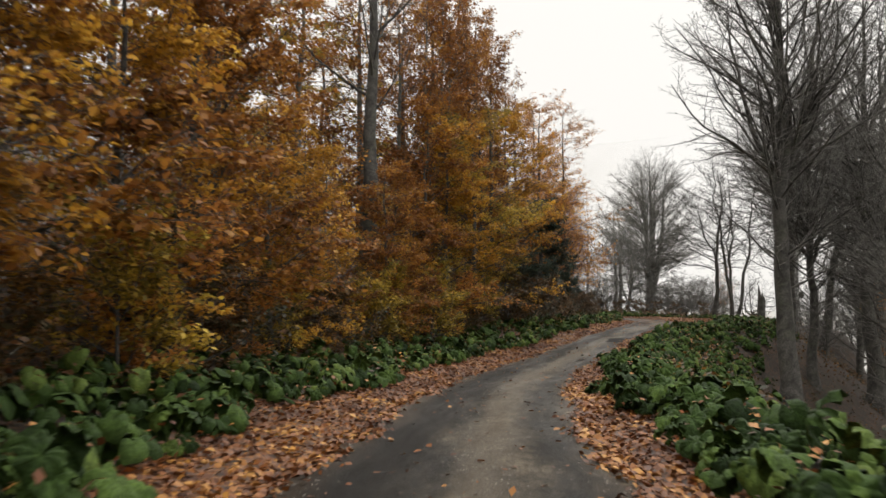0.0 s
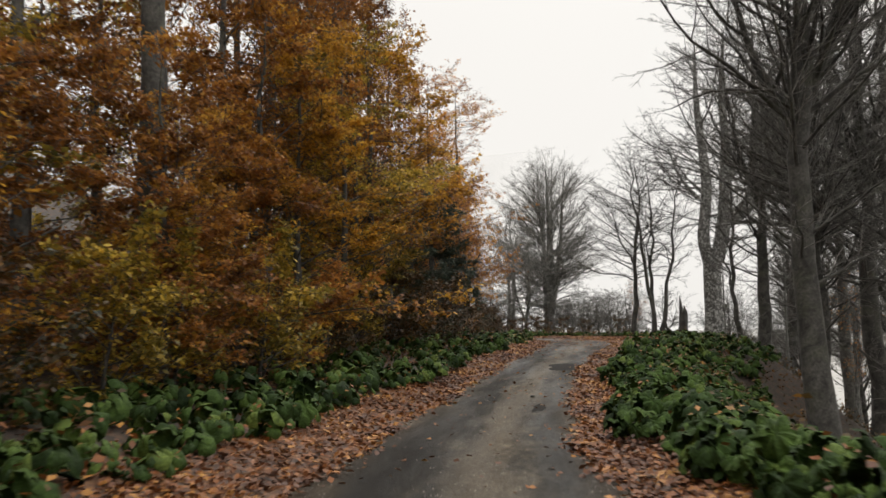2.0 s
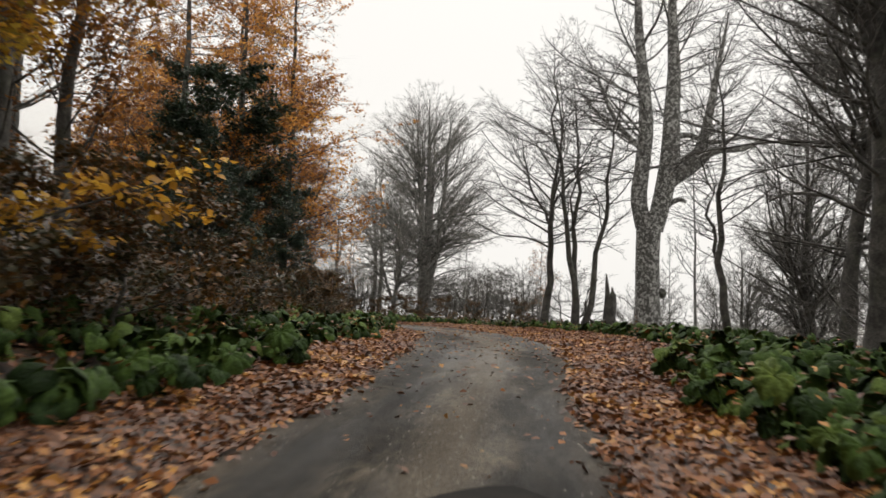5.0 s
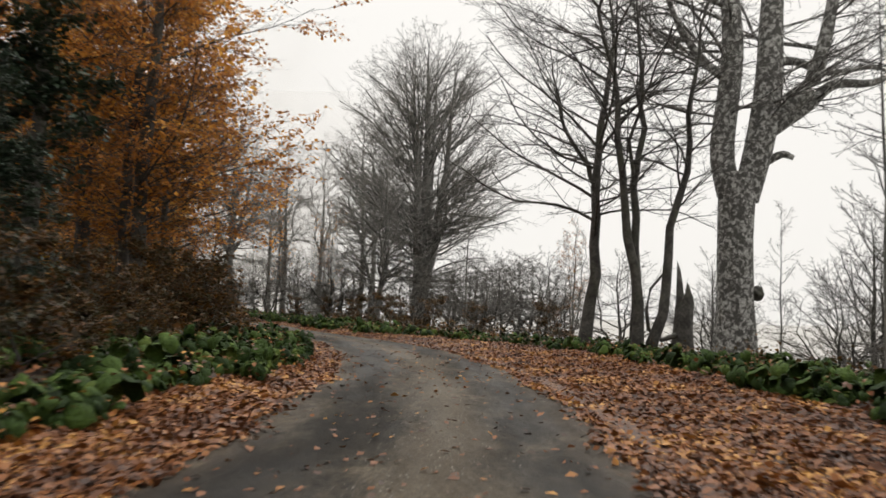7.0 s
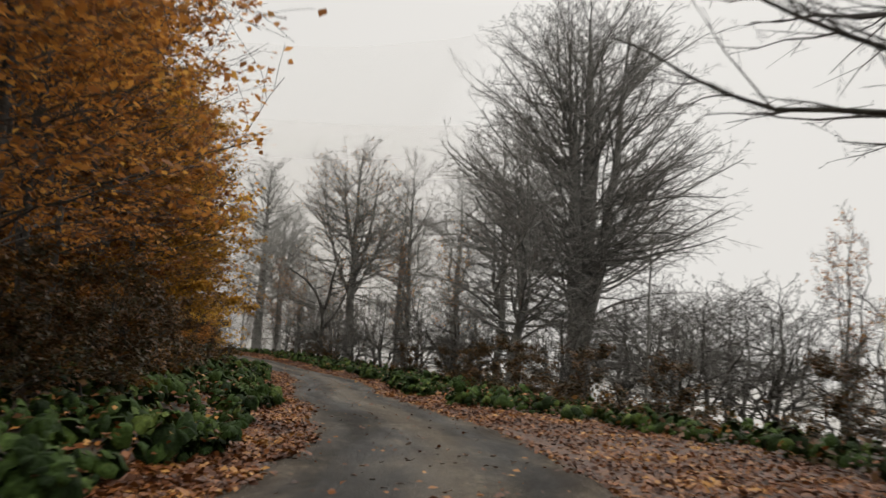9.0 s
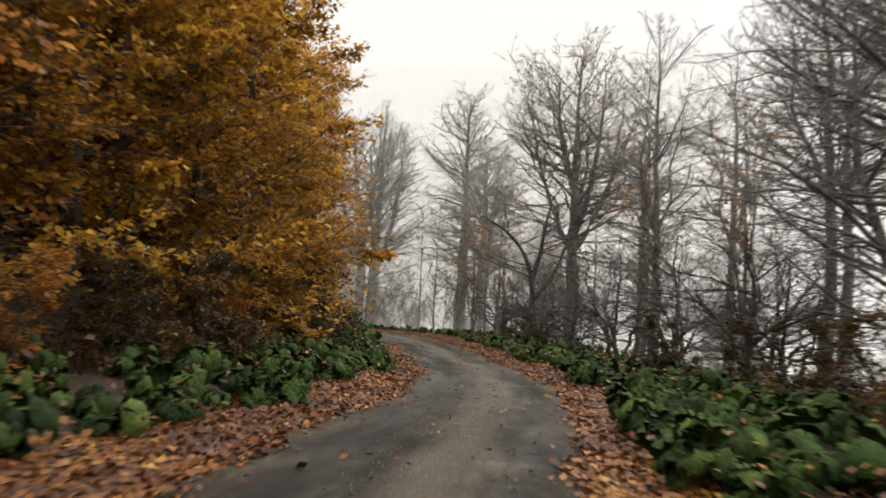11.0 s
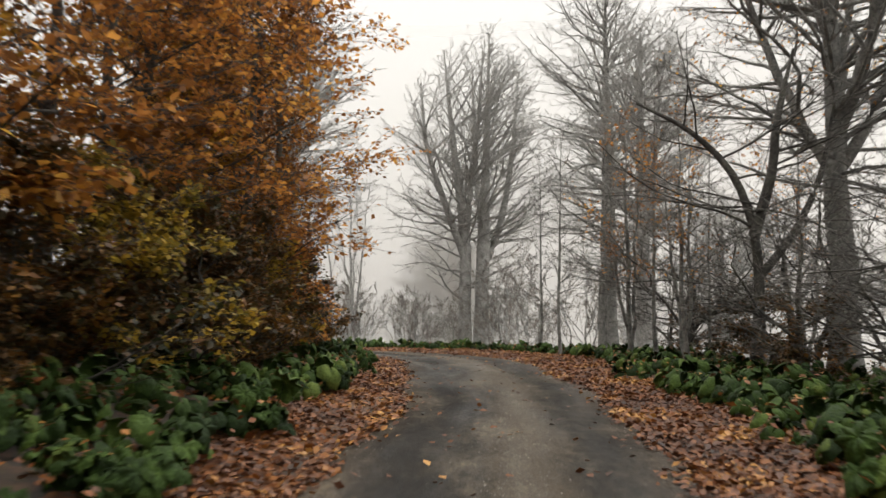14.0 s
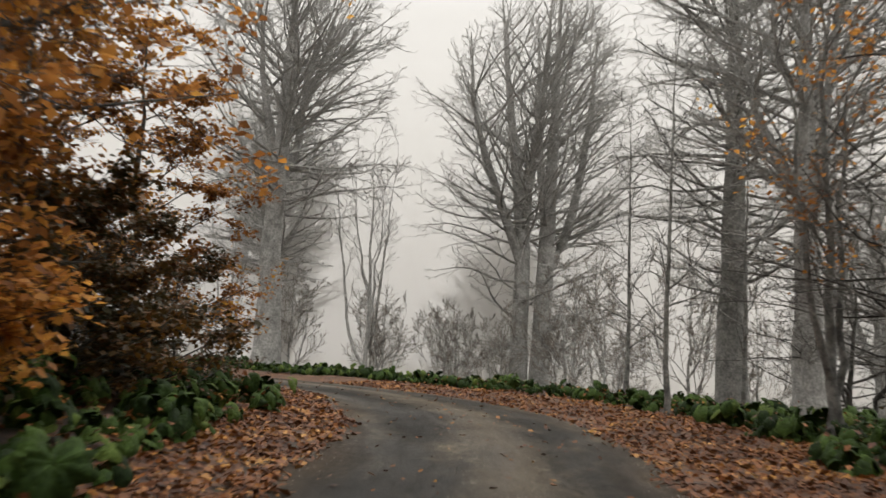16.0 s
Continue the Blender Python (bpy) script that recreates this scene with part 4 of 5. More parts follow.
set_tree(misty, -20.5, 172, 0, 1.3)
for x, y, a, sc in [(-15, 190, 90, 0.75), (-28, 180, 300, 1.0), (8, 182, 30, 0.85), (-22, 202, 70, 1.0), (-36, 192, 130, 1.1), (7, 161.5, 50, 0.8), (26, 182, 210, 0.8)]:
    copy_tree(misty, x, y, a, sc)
stems = tree("slender_tree", 45, 13, 0.13, BARK_MIST, "slender tree of several rising stems in the mist, paled for haze", leaders=5, fork=0.06, splay=0.2, limbs=44, low=0.25, angle=32, reach=0.3, second=6, third=5, rise=0.05, twig_min=0.008, twig_mat=TWIG_MIST)
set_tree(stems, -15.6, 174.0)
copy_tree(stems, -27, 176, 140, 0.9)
haze = tree("misty_thicket", 46, 5.5, 0.06, BARK_MIST, "low brown-grey thicket in the mist, haze put into its colour", leaders=5, fork=0.08, splay=0.32, limbs=40, low=0.06, angle=52, reach=0.5, second=7, third=5, twig_min=0.009, twig_mat=TWIG_HAZE, category="thicket")
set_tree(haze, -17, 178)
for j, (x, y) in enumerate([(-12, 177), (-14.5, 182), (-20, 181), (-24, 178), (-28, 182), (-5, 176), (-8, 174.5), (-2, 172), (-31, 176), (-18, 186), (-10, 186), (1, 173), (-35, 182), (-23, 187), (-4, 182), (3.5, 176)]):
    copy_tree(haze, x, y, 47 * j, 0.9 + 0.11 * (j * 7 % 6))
thin = tree("thin_tree", 42, 10, 0.07, BARK_HAZED, "thin bare sapling above the verge", limbs=24, low=0.2, angle=60, reach=0.2, second=5, third=4, wander=0.03)
set_tree(thin, 4.3, 157.5)
for x, y, a, sc in [(5.6, 160, 90, 0.9), (1.0, 165, 180, 1.1), (9.5, 150.5, 20, 1.0), (11, 151.5, 60, 0.8), (17, 140, 250, 1.0), (19.5, 136.5, 150, 1.2), (27, 100, 30, 0.8), (36.5, 88, 70, 0.7), (31, 76, 200, 1.1), (26.5, 59, 310, 1.0)]:
    copy_tree(thin, x, y, a, sc)

# ---- autumn wood on the bank ----
FULL = dict(stout=0.009, limbs=34, low=0.04, angle=66, reach=0.4, second=8, third=4, bend=1.4, rise=0.02, flat=0.55, leaf_size=0.15, spread=0.09)
KINDS = [
    tree("autumn_tree", 51, 11, 0.16, BARK_DARK, "young beech thick with golden autumn leaves", leaves=15000, leaf_mat=LEAF_GOLD, **FULL),
    tree("autumn_tree", 52, 10.5, 0.15, BARK_DARK, "young beech thick with rust-brown autumn leaves", leaves=15000, leaf_mat=LEAF_BROWN, **FULL),
    tree("autumn_tree", 53, 12, 0.17, BARK_DARK, "young tree with olive and yellow leaves", leaves=14000, leaf_mat=LEAF_OLIVE, **FULL),
    tree("autumn_tree", 54, 17, 0.22, BARK_GREY, "tall thin tree with sparse rust leaves", stout=0.009, limbs=34, low=0.12, angle=46, reach=0.27, second=7, third=5, rise=0.06, leaves=8000, leaf_mat=LEAF_BROWN, leaf_size=0.15, spread=0.12),
    None,
    tree("autumn_tree", 56, 13, 0.17, BARK_DARK, "spreading beech with thinning rust-orange leaves", stout=0.007, bend=1.4, limbs=44, low=0.14, angle=62, reach=0.4, second=8, third=5, rise=0.03, flat=0.5, leaves=7600, leaf_mat=LEAF_RUST, leaf_size=0.15, spread=0.09),
]
LOW = dict(limbs=16, low=0.05, angle=62, reach=0.65, second=6, third=3, flat=0.4, leaves=3400, leaf_size=0.14, spread=0.1, category="bush", twig_mat=BARK_DARK)
BUSHES = [
    tree("undergrowth_bush", 55, 3.0, 0.05, BARK_DARK, "dark tangled bush with brown leaves at the foot of the wood", leaf_mat=LEAF_BUSH, **LOW),
    tree("undergrowth_bush", 57, 3.4, 0.05, BARK_DARK, "low beech bush with rust-brown leaves", leaf_mat=LEAF_RUST, **LOW),
    tree("undergrowth_bush", 58, 3.2, 0.05, BARK_DARK, "low bush with olive and yellow leaves", leaf_mat=LEAF_OLIVE, **LOW),
]
rng = np.random.default_rng(7)
first = dict.fromkeys(range(16), True)


def plant_tree(k, src, x, y, turn, sc, squash=1.0):
    if first[k]:
        first[k] = False
        z = float(land(x, y)[0])
        src.matrix_basis = pose(x, y, z - 0.1, 0, 0, turn) @ Matrix.Diagonal((sc, sc, sc * squash, 1))
    else:
        copy_tree(src, x, y, turn, sc, squash)


# stretches of the front row: from, to, spacing, distance from the road's middle, size, shares of gold, rust and olive
for lo, hi, gap, off, size, mix in ((4, 24, 3.4, 7.2, 1.0, (0.75, 0.2, 0.05)), (24, 41, 3.0, 6.7, 0.64, (0.25, 0.4, 0.35)), (40, 54, 3.0, 7.0, 1.08, (0.6, 0.2, 0.2)),
                                    (88, 94, 3.0, 8.0, 1.1, (0.0, 0.0, 0.0, 1.0)), (93, 112, 3.6, 8.0, 1.05, (0.08, 0.22, 0.0, 0.7)), (112, 122, 3.4, 8.0, 1.05, (0.6, 0.25, 0.15)), (122, 137, 3.2, 7.6, 1.15, (0.7, 0.3, 0.0)), (137, 147, 3.0, 7.4, 1.1, (0.2, 0.2, 0.0, 0.6)), (147, 158, 3.4, 8.6, 0.9, (0.2, 0.8, 0.0))):
    for s in np.arange(lo, hi, gap):
        x, y = on_road(s + rng.uniform(-0.8, 0.8), -(off + rng.uniform(-0.5, 0.6)))
        k = int(rng.choice(len(mix), p=mix))
        k = 5 if k == 3 else k
        plant_tree(k, KINDS[k], float(x), float(y), rng.uniform(0, 360), size * rng.uniform(0.82, 1.1))
for s in np.r_[np.arange(0, 66, 3.6), np.arange(112, 136, 2.7)]:
    x, y = on_road(s + rng.uniform(-1, 1), -rng.uniform(11, 14))
    k = int(rng.choice([1, 2, 3], p=[0.2, 0.15, 0.65]))
    plant_tree(k, KINDS[k], float(x), float(y), rng.uniform(0, 360), rng.uniform(0.95, 1.25))
for s, d in ((15, 12.5), (29, 11), (32, 14), (116, 11), (120, 12), (123, 11), (126, 12), (129, 11), (132, 12), (135, 11.5), (139, 12), (120, 15), (124, 15.5), (128, 15), (132, 15.5), (136, 15)):
    x, y = on_road(s, -d)
    plant_tree(1, KINDS[1], float(x), float(y), 63 * s, 1.3)
for s in np.arange(40, 62, 2.5):
    x, y = on_road(s, -rng.uniform(9.0, 10.6))
    plant_tree(3, KINDS[3], float(x), float(y), rng.uniform(0, 360), rng.uniform(0.9, 1.1))
tall = tree("autumn_tree", 59, 20, 0.24, BARK_DARK, "tall spreading beech with layered rust-orange leaves", stout=0.007, bend=1.3, limbs=56, low=0.1, angle=66, reach=0.3, second=9, third=5, rise=0.03, flat=0.55, leaves=11000, leaf_mat=LEAF_RUST, leaf_size=0.16, spread=0.09)
set_tree(tall, 12.9, 85.5)
for x, y, a, sc in ((10.6, 82.5, 100, 0.95), (10.8, 89.5, 220, 1.05), (8.0, 79, 300, 0.9)):
    copy_tree(tall, x, y, a, sc)
for k, x, y, sc in ((5, 1.4, 141.2, 1.1), (1, -6.0, 150.4, 0.8), (3, -6, 145, 0.8), (3, 0, 140, 0.7), (3, -1.5, 143, 0.75), (3, 2.4, 139.6, 0.66), (3, 0.9, 142.4, 0.7)):
    plant_tree(k, KINDS[k], x, y, 70 * x, sc)
for s in np.r_[np.arange(0, 158, 2.0), np.arange(76, 112, 2.6), np.arange(134, 154, 1.6)]:
    x, y = on_road(s + rng.uniform(-0.8, 0.8), -rng.uniform(5.0, 6.6))
    k = int(rng.choice(3, p=(0.3, 0.3, 0.4) if s < 48 else (0.95, 0.05, 0.0) if s < 112 else (0.5, 0.3, 0.2) if s < 134 else (0.8, 0.15, 0.05)))
    plant_tree(10 + k, BUSHES[k], float(x), float(y), rng.uniform(0, 360), rng.uniform(0.55, 1.0) * (1.05 if s > 134 else 0.75 if s > 80 else 0.6 if s > 60 else 1.0))
for s, d, a, sc in ((93, 7.6, 20, 0.6), (97, 6.4, 100, 0.55), (101, 6.0, 210, 0.6), (104.5, 5.6, 300, 0.55), (108, 6.2, 50, 0.65), (112, 5.8, 140, 0.6), (117, 6.4, 260, 0.6), (122, 6.6, 10, 0.6), (127, 6.2, 90, 0.6),
                    (144, 6.6, 200, 0.6), (148, 7.2, 320, 0.65), (152, 8.2, 60, 0.7), (156, 9.0, 150, 0.7)):
    x, y = on_road(s, d)
    copy_tree(BUSHES[0], float(x), float(y), a, sc)
set_tree(tree("beech_tree", 61, 22, 0.42, BARK_DARK, "tall bare trunk rising out of the autumn wood", limbs=20, low=0.4, angle=55, reach=0.3, second=7, third=5), -0.3, 38.5)
holly = tree("evergreen_tree", 62, 8.5, 0.16, BARK_DARK, "dark evergreen tree at the edge of the wood", limbs=50, low=0.03, angle=70, reach=0.3, second=8, third=5, rise=0.0, flat=0.2, leaves=22000, leaf_mat=LEAF_SPRUCE, leaf_size=0.13, spread=0.1)
set_tree(holly, 10.4, 77.0, 0, 1.3)
holly.scale.z *= 0.82
copy_tree(holly, 8.2, 73.5, 120, 1.05, 0.85)
copy_tree(holly, 12.2, 72.5, 220, 0.5)
copy_tree(holly, 10.4, 68, 310, 0.5)


# ---- broken snag ----
def snag():
    rng = np.random.default_rng(71)
    root = tagged(new("broken_stump"), "tall broken tree stump with a splintered top", "stump")
    k, rows = 20, 16
    ang = np.linspace(0, 2 * np.pi, k, endpoint=False)
    knots = 0.05 * np.sin(3 * ang + 1) + 0.04 * np.sin(7 * ang)
    top = 2.05 + 1.15 * np.exp(-((ang - 2.4) / 0.6) ** 2) + 0.5 * np.exp(-((ang - 4.6) / 0.4) ** 2) + rng.uniform(-0.16, 0.16, k)
    v = []
    for j in range(rows):
        u = j / (rows - 1)
        r = (0.29 + 0.14 * math.exp(-u * 5) - 0.06 * u) * (1 + knots + 0.05 * np.sin(9 * u + 2 * ang))
        v.append(np.stack([r * np.cos(ang) + 0.1 * u, r * np.sin(ang), u * top - 0.15], 1))
    for q in (0.7, 0.35):
        v.append(np.stack([0.22 * q * np.cos(ang) + 0.1, 0.22 * q * np.sin(ang), 1.9 + (top - 1.9) * q], 1))
    v = np.array(v)
    i = np.arange(v.shape[0] * k).reshape(v.shape[0], k)
    f = np.stack([i[:-1], np.roll(i, -1, 1)[:-1], np.roll(i, -1, 1)[1:], i[1:]], -1).reshape(-1, 4)
    part("stump", mesh_from("stump", v.reshape(-1, 3), f, BARK_DARK, False), root)
    bow = np.array([[[-0.2, 0, 0.9], [-0.65, 0, 0.75], [-1.05, 0, 1.05], [-1.1, 0.05, 1.6], [-0.95, 0.1, 2.2], [-0.5, 0.1, 2.7]]])
    part("branch", mesh_from("branch", *tubes(bow, np.linspace(0.08, 0.035, 6)[None], 7), BARK_DARK, True), root, "bare upturned side branch")
    return root


set_tree(snag(), 33.9, 90.9, 0, 1.45)


# ---- butterbur ----
def butterbur_material():
    m, n, l, p = material("butterbur_leaf")
    info = n.new("ShaderNodeObjectInfo")
    geo = n.new("ShaderNodeNewGeometry")
    both = n.new("ShaderNodeMath")
    both.operation = 'ADD'
    l.new(info.outputs["Random"], both.inputs[0])
    l.new(geo.outputs["Random Per Island"], both.inputs[1])
    half = n.new("ShaderNodeMath")
    half.operation = 'FRACT'
    l.new(both.outputs[0], half.inputs[0])
    r = ramp(n, [(0.0, (0.012, 0.025, 0.007)), (0.45, (0.034, 0.064, 0.015)), (0.85, (0.064, 0.108, 0.025)), (0.98, (0.1, 0.14, 0.034))])
    l.new(half.outputs[0], r.inputs[0])
    a = noise_node(n, l, 7, 5)
    r2 = ramp(n, [(0.35, (0.6, 0.6, 0.6)), (0.65, (1.25, 1.2, 1.1))])
    l.new(a.outputs[0], r2.inputs[0])
    spots = noise_node(n, l, 38, 3, 0.7)
    r3 = ramp(n, [(0.4, (0.62, 0.66, 0.6)), (0.6, (1.2, 1.2, 1.15)), (0.74, (1.7, 1.5, 1.1))])
    l.new(spots.outputs[0], r3.inputs[0])
    c = mix_rgb(n, l, 1.0, r.outputs[0], r2.outputs[0], 'MULTIPLY')
    l.new(mix_rgb(n, l, 0.85, c, r3.outputs[0], 'MULTIPLY'), p.inputs["Base Color"])
    p.inputs["Roughness"].default_value = 0.68
    p.inputs["Specular IOR Level"].default_value = 0.12
    bump(n, l, noise_node(n, l, 22, 4).outputs[0], 0.8, 0.03, p)
    return m


BUTTERBUR = butterbur_material()


def butterbur_leaf(seed, k, stalked=True):
    """A round, notched leaf, pleated along its veins and drooping at the rim, on a stalk that starts at the origin: verts, quads."""
    rng = np.random.default_rng(seed)
    w, h = rng.uniform(0.09, 0.21), rng.uniform(0.1, 0.52)
    out = rng.uniform(0.12, 0.4)
    ang = np.linspace(0.22, 2 * np.pi - 0.22, k)
    wave, fold = rng.uniform(0, 6.3), rng.uniform(0.05, 0.35)
    lobe = 1 + 0.08 * np.cos(9 * ang) + 0.12 * np.sin(2 * ang + 3 * wave) + rng.normal(0, 0.07, k)
    rows = []
    for q, drop in ((0.05, 0.0), (0.4, 0.04), (0.78, -0.1), (1.0, -0.42)):
        r = q * w * (1 - 0.14 * np.cos(ang)) * (1 + (lobe - 1) * q)
        z = drop * w + 0.15 * w * q * np.cos(9 * ang) + 0.2 * w * q * q * np.sin(3 * ang + wave) + 0.16 * w * q * q * np.sin(2 * ang + 2 * wave) + fold * w * q * np.abs(np.sin(ang)) + rng.normal(0, 0.03, k) * w * q
        rows.append(np.stack([-r * np.cos(ang), r * np.sin(ang), z], 1))
    v = np.array(rows)
    tilt, turn = rng.uniform(0.2, 1.2), rng.normal(0, 0.35)
    c, s = math.cos(tilt), math.sin(tilt)
    x, z = v[..., 0] * c + v[..., 2] * s, -v[..., 0] * s + v[..., 2] * c
    y = v[..., 1] * math.cos(turn) - z * math.sin(turn)
    z = v[..., 1] * math.sin(turn) + z * math.cos(turn)
    v = np.stack([x + out, y, z + h], -1)
    i = np.arange(4 * k).reshape(4, k)
    f = np.stack([i[:-1, :-1], i[1:, :-1], i[1:, 1:], i[:-1, 1:]], -1).reshape(-1, 4)
    if not stalked:
        return v.reshape(-1, 3), f
    t = np.linspace(0, 1, 4)
    stalk = np.stack([out * t ** 1.5, 0 * t, h * t - 0.05 * (1 - t)], 1)[None]
    sv, sf = tubes(stalk, np.full((1, 4), 0.008), 3)
    return joined([(v.reshape(-1, 3), f), (sv, sf)])


LEAVES = [butterbur_leaf(100 + k, 9, False) for k in range(14)]
LEAF_MESH = [mesh_from("leaf", *butterbur_leaf(100 + k, 31), BUTTERBUR, True) for k in range(14)]
rng = np.random.default_rng(3)


LEFT_EDGE = ((0, 10, 16, 24, 32, 38, 43, 50, 58, 66, 72, 78, 84, 92, 100, 106, 122, 130, 138, 148, 158, 170), (2.6, 2.7, 2.95, 2.9, 3.2, 2.8, 2.6, 2.7, 3.1, 3.3, 3.1, 2.9, 2.7, 2.9, 2.85, 2.85, 2.85, 2.7, 2.75, 3.0, 3.5, 3.2))
RIGHT_EDGE = ((0, 10, 20, 28, 36, 44, 52, 60, 67, 74, 79, 90, 94, 98, 103, 110, 122, 130, 140, 145, 150, 157, 170), (2.4, 2.35, 2.35, 2.4, 2.6, 2.5, 2.6, 4.2, 5.0, 5.8, 6.1, 6.2, 5.6, 4.2, 2.9, 2.4, 2.75, 2.9, 2.95, 3.2, 3.6, 5.2, 5.0))


def inner_edge(s, side):
    """How far from the road's middle the butterbur begins."""
    wob = 0.2 * np.sin(s * 0.55) + 0.15 * np.sin(s * 1.3 + 2)
    return np.interp(s, *(LEFT_EDGE if side < 0 else RIGHT_EDGE)) + wob + 0.1


spots = []
for side, lo, hi, depth, count in ((-1, 0, 160, 3.1, 1800), (1, 0, 62, 4.8, 1350), (1, 62, 200, 4.6, 1950)):
    for s in rng.uniform(lo, hi, count):
        if math.sin(s * 1.7) * math.sin(s * 0.61 + side) > 0.78:
            continue
        spots.append((s, side * (inner_edge(s, side) + depth * rng.uniform(0, 1) ** 1.3)))
spots.sort(key=lambda q: abs(q[1]))
near, rest = spots[:300], spots[300:]
for s, d in near:
    x, y = on_road(s, d)
    z = float(land(x, y)[0])
    sc = 0.62 + 0.5 * rng.uniform()
    plant = tagged(new("butterbur_plant"), "clump of broad green butterbur leaves on the verge", "plant", "butterbur along the verges")
    plant.matrix_basis = pose(float(x), float(y), z - 0.02, 0, 0, rng.uniform(0, 360)) @ Matrix.Diagonal((sc, sc, sc, 1))
    for j in range(8):
        leaf = new("leaf", LEAF_MESH[int(rng.integers(14))])
        leaf.parent = plant
        leaf.matrix_basis = pose(0, 0, 0, 0, 0, j * 45 + rng.uniform(-25, 25)) @ Matrix.Scale(rng.uniform(0.65, 1.25), 4)
pieces = []
for s, d in rest:
    x, y = on_road(s, d)
    z = float(land(x, y)[0])
    turn0, sc = rng.uniform(0, 6.3), 0.5 + 0.55 * rng.uniform() ** 1.3
    for j in range(7):
        v, f = LEAVES[int(rng.integers(14))]
        a, k = turn0 + j * 1.047 + rng.uniform(-0.3, 0.3), sc * rng.uniform(0.75, 1.15)
        c, si = math.cos(a) * k, math.sin(a) * k
        pieces.append((np.stack([v[:, 0] * c - v[:, 1] * si + x, v[:, 0] * si + v[:, 1] * c + y, v[:, 2] * k + z - 0.02], 1), f))
tagged(new("butterbur_carpet", mesh_from("butterbur_carpet", *joined(pieces), BUTTERBUR, True)), "dense carpet of green butterbur leaves beyond the verge", "plants", kind="stuff")

# ---- fallen leaves ----
LITTER = foliage("fallen_leaves", [(0.05, (0.026, 0.01, 0.005)), (0.38, (0.1, 0.034, 0.011)), (0.68, (0.24, 0.085, 0.02)), (0.94, (0.52, 0.27, 0.065))], 0.5, 0.8, 0.1)
rng = np.random.default_rng(5)
n = 250000
s = rng.choice(np.r_[np.arange(-3, 172, 0.5), np.arange(50, 92, 0.5), np.arange(54, 88, 0.5)], n) + rng.uniform(0, 0.5, n)
side = np.where(rng.uniform(size=n) < 0.45, -1, 1)
edge = np.where(side < 0, inner_edge(s, -1), inner_edge(s, 1))
d = side * (half(s) - 0.06 + 0.1 * np.sin(s * 0.8) + 0.07 * np.sin(s * 2.7) + np.abs(rng.beta(1.05, 1.2, n)) * (edge + 0.6 - half(s)) - np.minimum(rng.exponential(0.07, n), 0.6))
few = rng.uniform(size=n) < 0.009
d = np.where(few, rng.uniform(-1.6, 1.6, n), d)
x, y = on_road(s, d)
z = np.maximum(land(x, y), road_z(s, d)) + 0.012 + 0.05 * rng.uniform(size=n) * ~few
high = (rng.uniform(size=n) < 0.02) & (np.abs(d) > edge)
z = z + high * rng.uniform(0.25, 0.5, n)
v, f = leaf_quads(rng, np.stack([x, y, z], 1), 0.105, 0.34)
m = 45000  # leaves caught on and between the plants
s2, side2 = rng.uniform(-2, 170, m), np.where(rng.uniform(size=m) < 0.5, -1, 1)
d2 = side2 * (np.where(side2 < 0, inner_edge(s2, -1), inner_edge(s2, 1)) + rng.uniform(-0.3, 3.6, m))
x2, y2 = on_road(s2, d2)
z2 = land(x2, y2) + np.where(rng.uniform(size=m) < 0.3, rng.uniform(0.1, 0.42, m), 0.03)
v2, f2 = leaf_quads(rng, np.stack([x2, y2, z2], 1), 0.11, 0.34)
v, f = joined([(v, f), (v2, f2)])
tagged(new("leaf_litter", mesh_from("leaf_litter", v, f, LITTER)), "fallen brown and orange leaves along the road's edges", "leaves", kind="stuff")


# the verges, matted with older leaves
MAT = litter_material("matted_leaves", [(0.0, (0.03, 0.013, 0.006)), (0.35, (0.095, 0.034, 0.011)), (0.7, (0.18, 0.066, 0.017)), (1.0, (0.34, 0.155, 0.038))], 13.0, 0.65)
for side in (-1, 1):
    vs = np.arange(-30, 185, 0.6)
    wide = inner_edge(vs, side) + 1.0
    u = np.linspace(0, 1, 9)
    VS = np.repeat(vs[:, None], 9, 1)
    VD = side * (half(VS) + 0.02 + 0.1 * np.sin(VS * 0.8) + (wide[:, None] - half(VS)) * u)
    X, Y = on_road(VS.ravel(), VD.ravel())
    Z = np.maximum(land(X, Y) + 0.012, road_z(VS.ravel(), VD.ravel()) + 0.004) - 0.05 * (np.tile(u, len(vs)) == 1)
    I = np.arange(X.size).reshape(VS.shape)
    F = np.stack([I[:-1, :-1], I[:-1, 1:], I[1:, 1:], I[1:, :-1]], -1).reshape(-1, 4)
    tagged(new("verge", mesh_from("verge", np.stack([X, Y, Z], 1), F if side > 0 else F[:, ::-1], MAT, True)), "road verge matted with brown fallen leaves", "verge", kind="structure")

# low growth under the wood
rng = np.random.default_rng(8)
n = 75000
s, d = rng.uniform(-2, 160, n), -rng.uniform(4.6, 10.5, n)
d = np.where(rng.uniform(size=n) < 0.4, shoulder(s) + rng.uniform(0.6, 9, n), d)
clump = np.sin(s * 2.1) * np.sin(d * 2.3 + s * 0.7) + rng.normal(0, 0.4, n)
s, d = s[clump > -0.1], d[clump > -0.1]
x, y = on_road(s, d)
z = land(x, y) + 0.05 + np.abs(rng.normal(0, 0.28, len(s)))
tagged(new("undergrowth", mesh_from("undergrowth", *leaf_quads(rng, np.stack([x, y, z], 1), 0.15, 0.5), LEAF_BUSH)), "low tangled growth and seedlings under the trees", "undergrowth", kind="stuff")


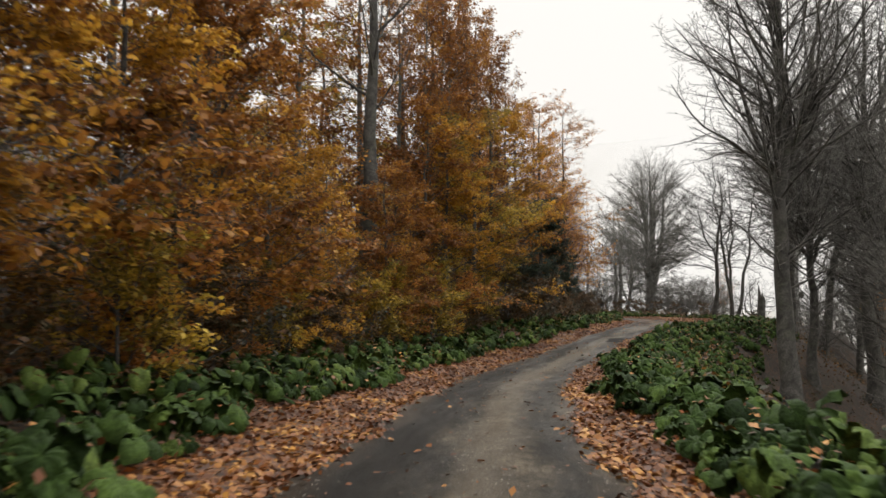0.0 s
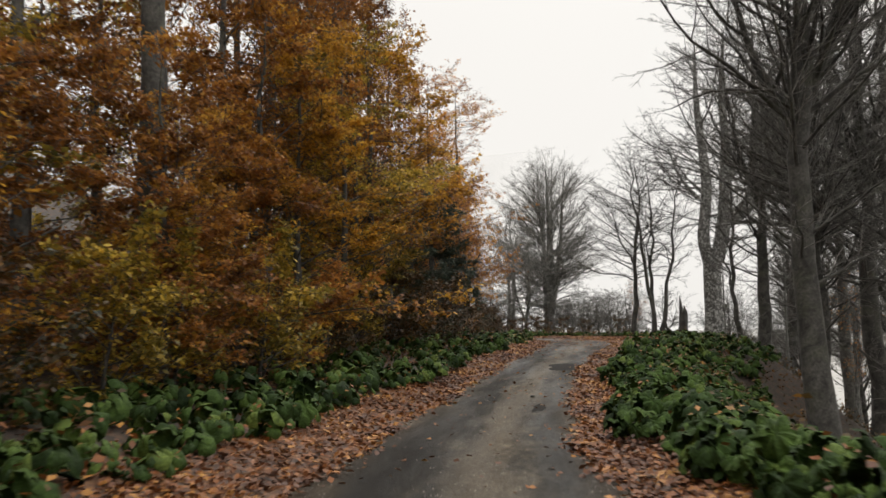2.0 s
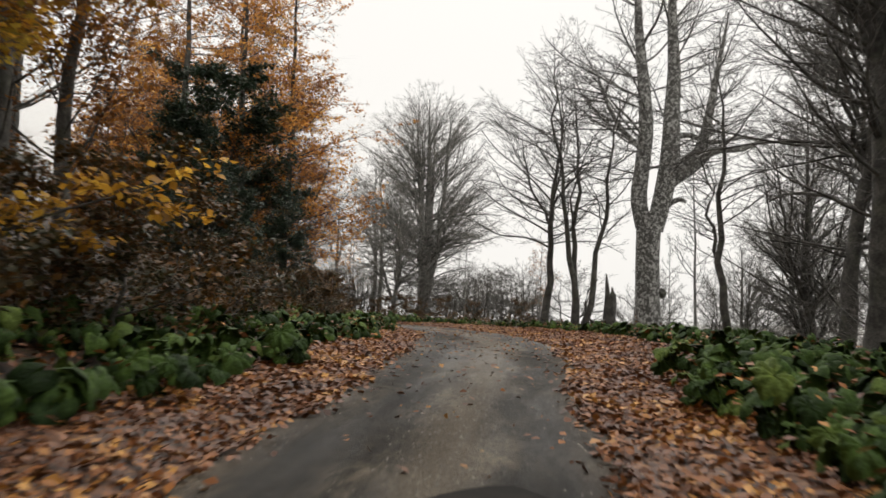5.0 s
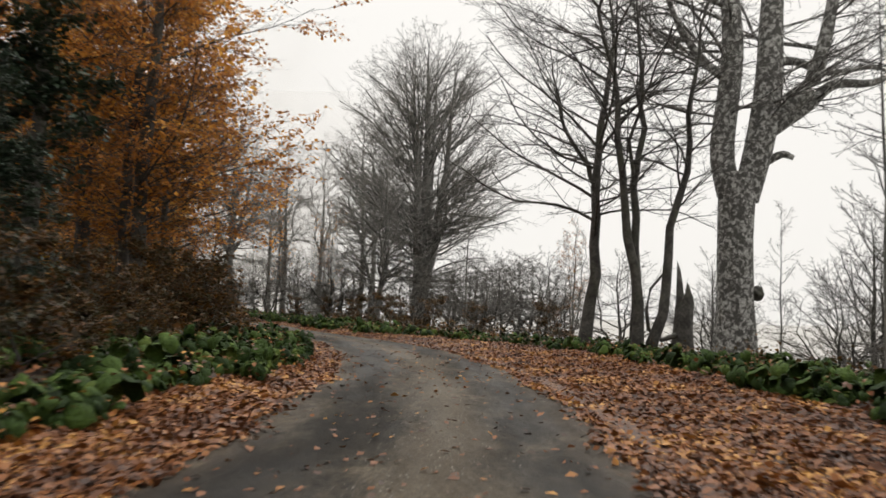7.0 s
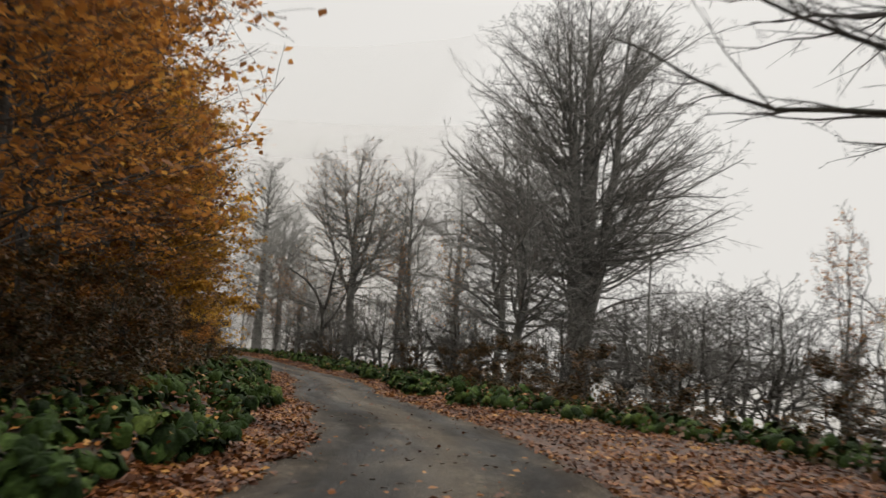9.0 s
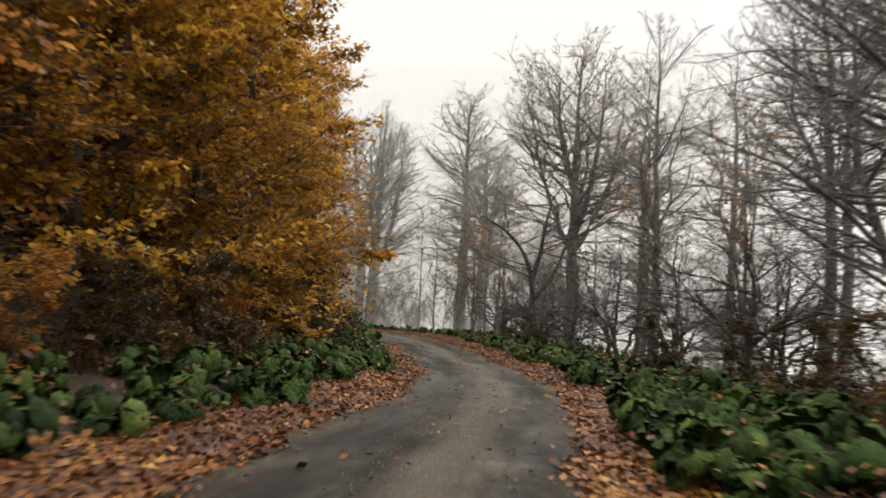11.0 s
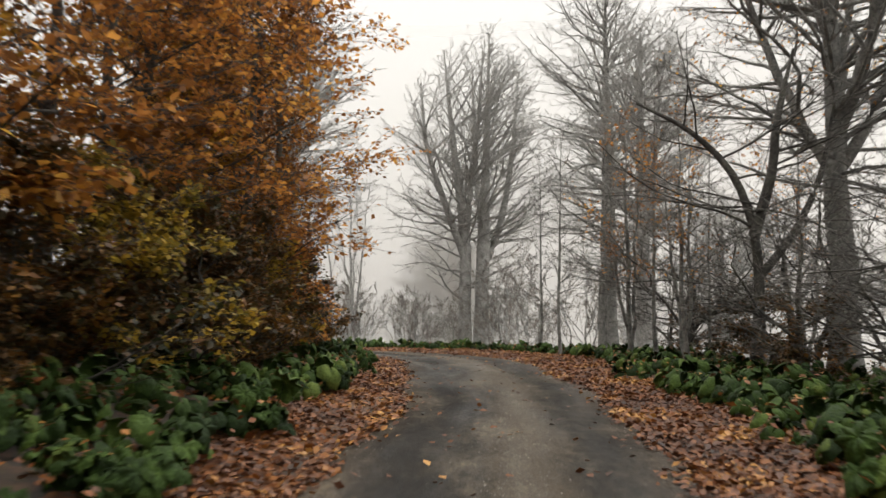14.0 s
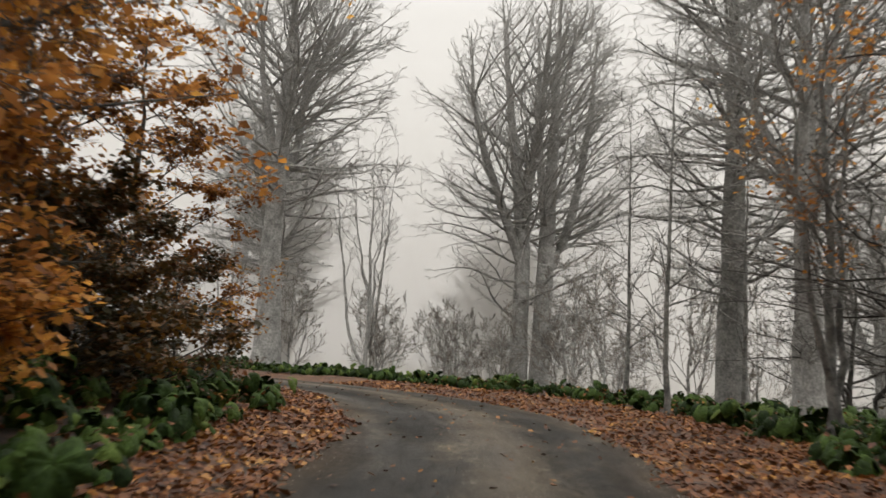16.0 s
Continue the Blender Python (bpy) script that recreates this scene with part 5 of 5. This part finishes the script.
# ---- on the road ----
def wet_patch(s, d, length, width, seed):
    """A dark matte stain of wet grit, a thin sheet lying just over the road."""
    rng = np.random.default_rng(seed)
    k = 26
    ang = np.linspace(0, 2 * np.pi, k, endpoint=False)
    rim = 1 + 0.18 * np.sin(3 * ang + seed) + 0.12 * np.sin(5 * ang) + rng.normal(0, 0.05, k)
    rows = []
    for q in (0.02, 0.5, 1.0):
        ss, dd = s + q * rim * length / 2 * np.sin(ang), d + q * rim * width / 2 * np.cos(ang)
        x, y = on_road(ss, dd)
        z = road_z(ss, dd) + 0.012 - 0.006 * q
        rows.append(np.stack([x, y, z], 1))
    v = np.array(rows)
    i = np.arange(3 * k).reshape(3, k)
    f = np.stack([i[:-1], i[1:], np.roll(i, -1, 1)[1:], np.roll(i, -1, 1)[:-1]], -1).reshape(-1, 4)
    return tagged(new("puddle", mesh_from("puddle", v.reshape(-1, 3), f, WET, True)), "dark matte stain lying on the road", "puddle")


WET, n_, l_, p_ = material("dark_stain")
wet_noise = noise_node(n_, l_, 3, 5)
wet_ramp = ramp(n_, [(0.35, (0.006, 0.005, 0.004)), (0.65, (0.016, 0.013, 0.01))])
l_.new(wet_noise.outputs[0], wet_ramp.inputs[0])
l_.new(wet_ramp.outputs[0], p_.inputs["Base Color"])
p_.inputs["Roughness"].default_value = 0.75
p_.inputs["Specular IOR Level"].default_value = 0.08
ps, pd = road_coords([11.3, 8.25, 8.58], [45.4, 35.4, 37.5])
wet_patch(float(ps[0]), float(pd[0]), 2.3, 1.25, 1)
wet_patch(float(ps[1]), float(pd[1]), 1.5, 0.26, 2)


def stone(s, d, size, seed):
    rng = np.random.default_rng(seed)
    bm = bmesh.new()
    bmesh.ops.create_icosphere(bm, subdivisions=2, radius=size)
    for v in bm.verts:
        v.co *= 1 + rng.normal(0, 0.08)
        v.co.z *= 0.6
    me = bpy.data.meshes.new("stone")
    bm.to_mesh(me)
    bm.free()
    me.materials.append(BARK_GREY)
    ob = tagged(new("stone", me), "small grey stone lying on the road", "stone")
    x, y = on_road(s, d)
    ob.matrix_basis = pose(float(x), float(y), float(np.interp(s + S0, CS, CZ)) + 0.03 + size * 0.4, 0, 0, seed * 50)
    return ob


stone(float(ps[2]), float(pd[2]), 0.06, 1)
for k, (s, d) in enumerate([(43, 1.45), (52, -1.3), (75, -1.45), (96, 1.5), (118, -0.6), (126, 0.9), (139, -1.2)]):
    stone(s, d, 0.03 + 0.008 * (k % 3), k + 2)


# loose grit along the middle and the edges
rng = np.random.default_rng(9)
n = 24000
s = rng.uniform(-2, 160, n)
lane = rng.choice(3, n, p=(0.5, 0.25, 0.25))
d = np.where(lane == 0, rng.normal(0.1, 0.3, n), np.where(lane == 1, -half(s) + rng.normal(0.05, 0.15, n), half(s) + rng.normal(-0.05, 0.15, n)))
x, y = on_road(s, d)
z = road_z(s, d)
r = rng.uniform(0.004, 0.013, n)[:, None]
c = np.stack([x, y, z], 1)
a = rng.uniform(0, 6.3, n)
ring = [np.stack([np.cos(a + k * 2.094), np.sin(a + k * 2.094), np.zeros(n)], 1) * r for k in range(3)]
v = np.stack([c + ring[0], c + ring[1], c + ring[2], c + np.stack([np.zeros(n), np.zeros(n), 1.2 * r[:, 0]], 1)], 1).reshape(-1, 3)
i4 = np.arange(4 * n).reshape(n, 4)
f = np.vstack([i4[:, [0, 1, 3]], i4[:, [1, 2, 3]], i4[:, [2, 0, 3]]])
GRIT = bark("grit_stone", (0.09, 0.082, 0.07), (0.3, 0.27, 0.24))
tagged(new("grit", mesh_from("grit", v, f, GRIT)), "loose grit scattered on the road", "grit", kind="stuff")
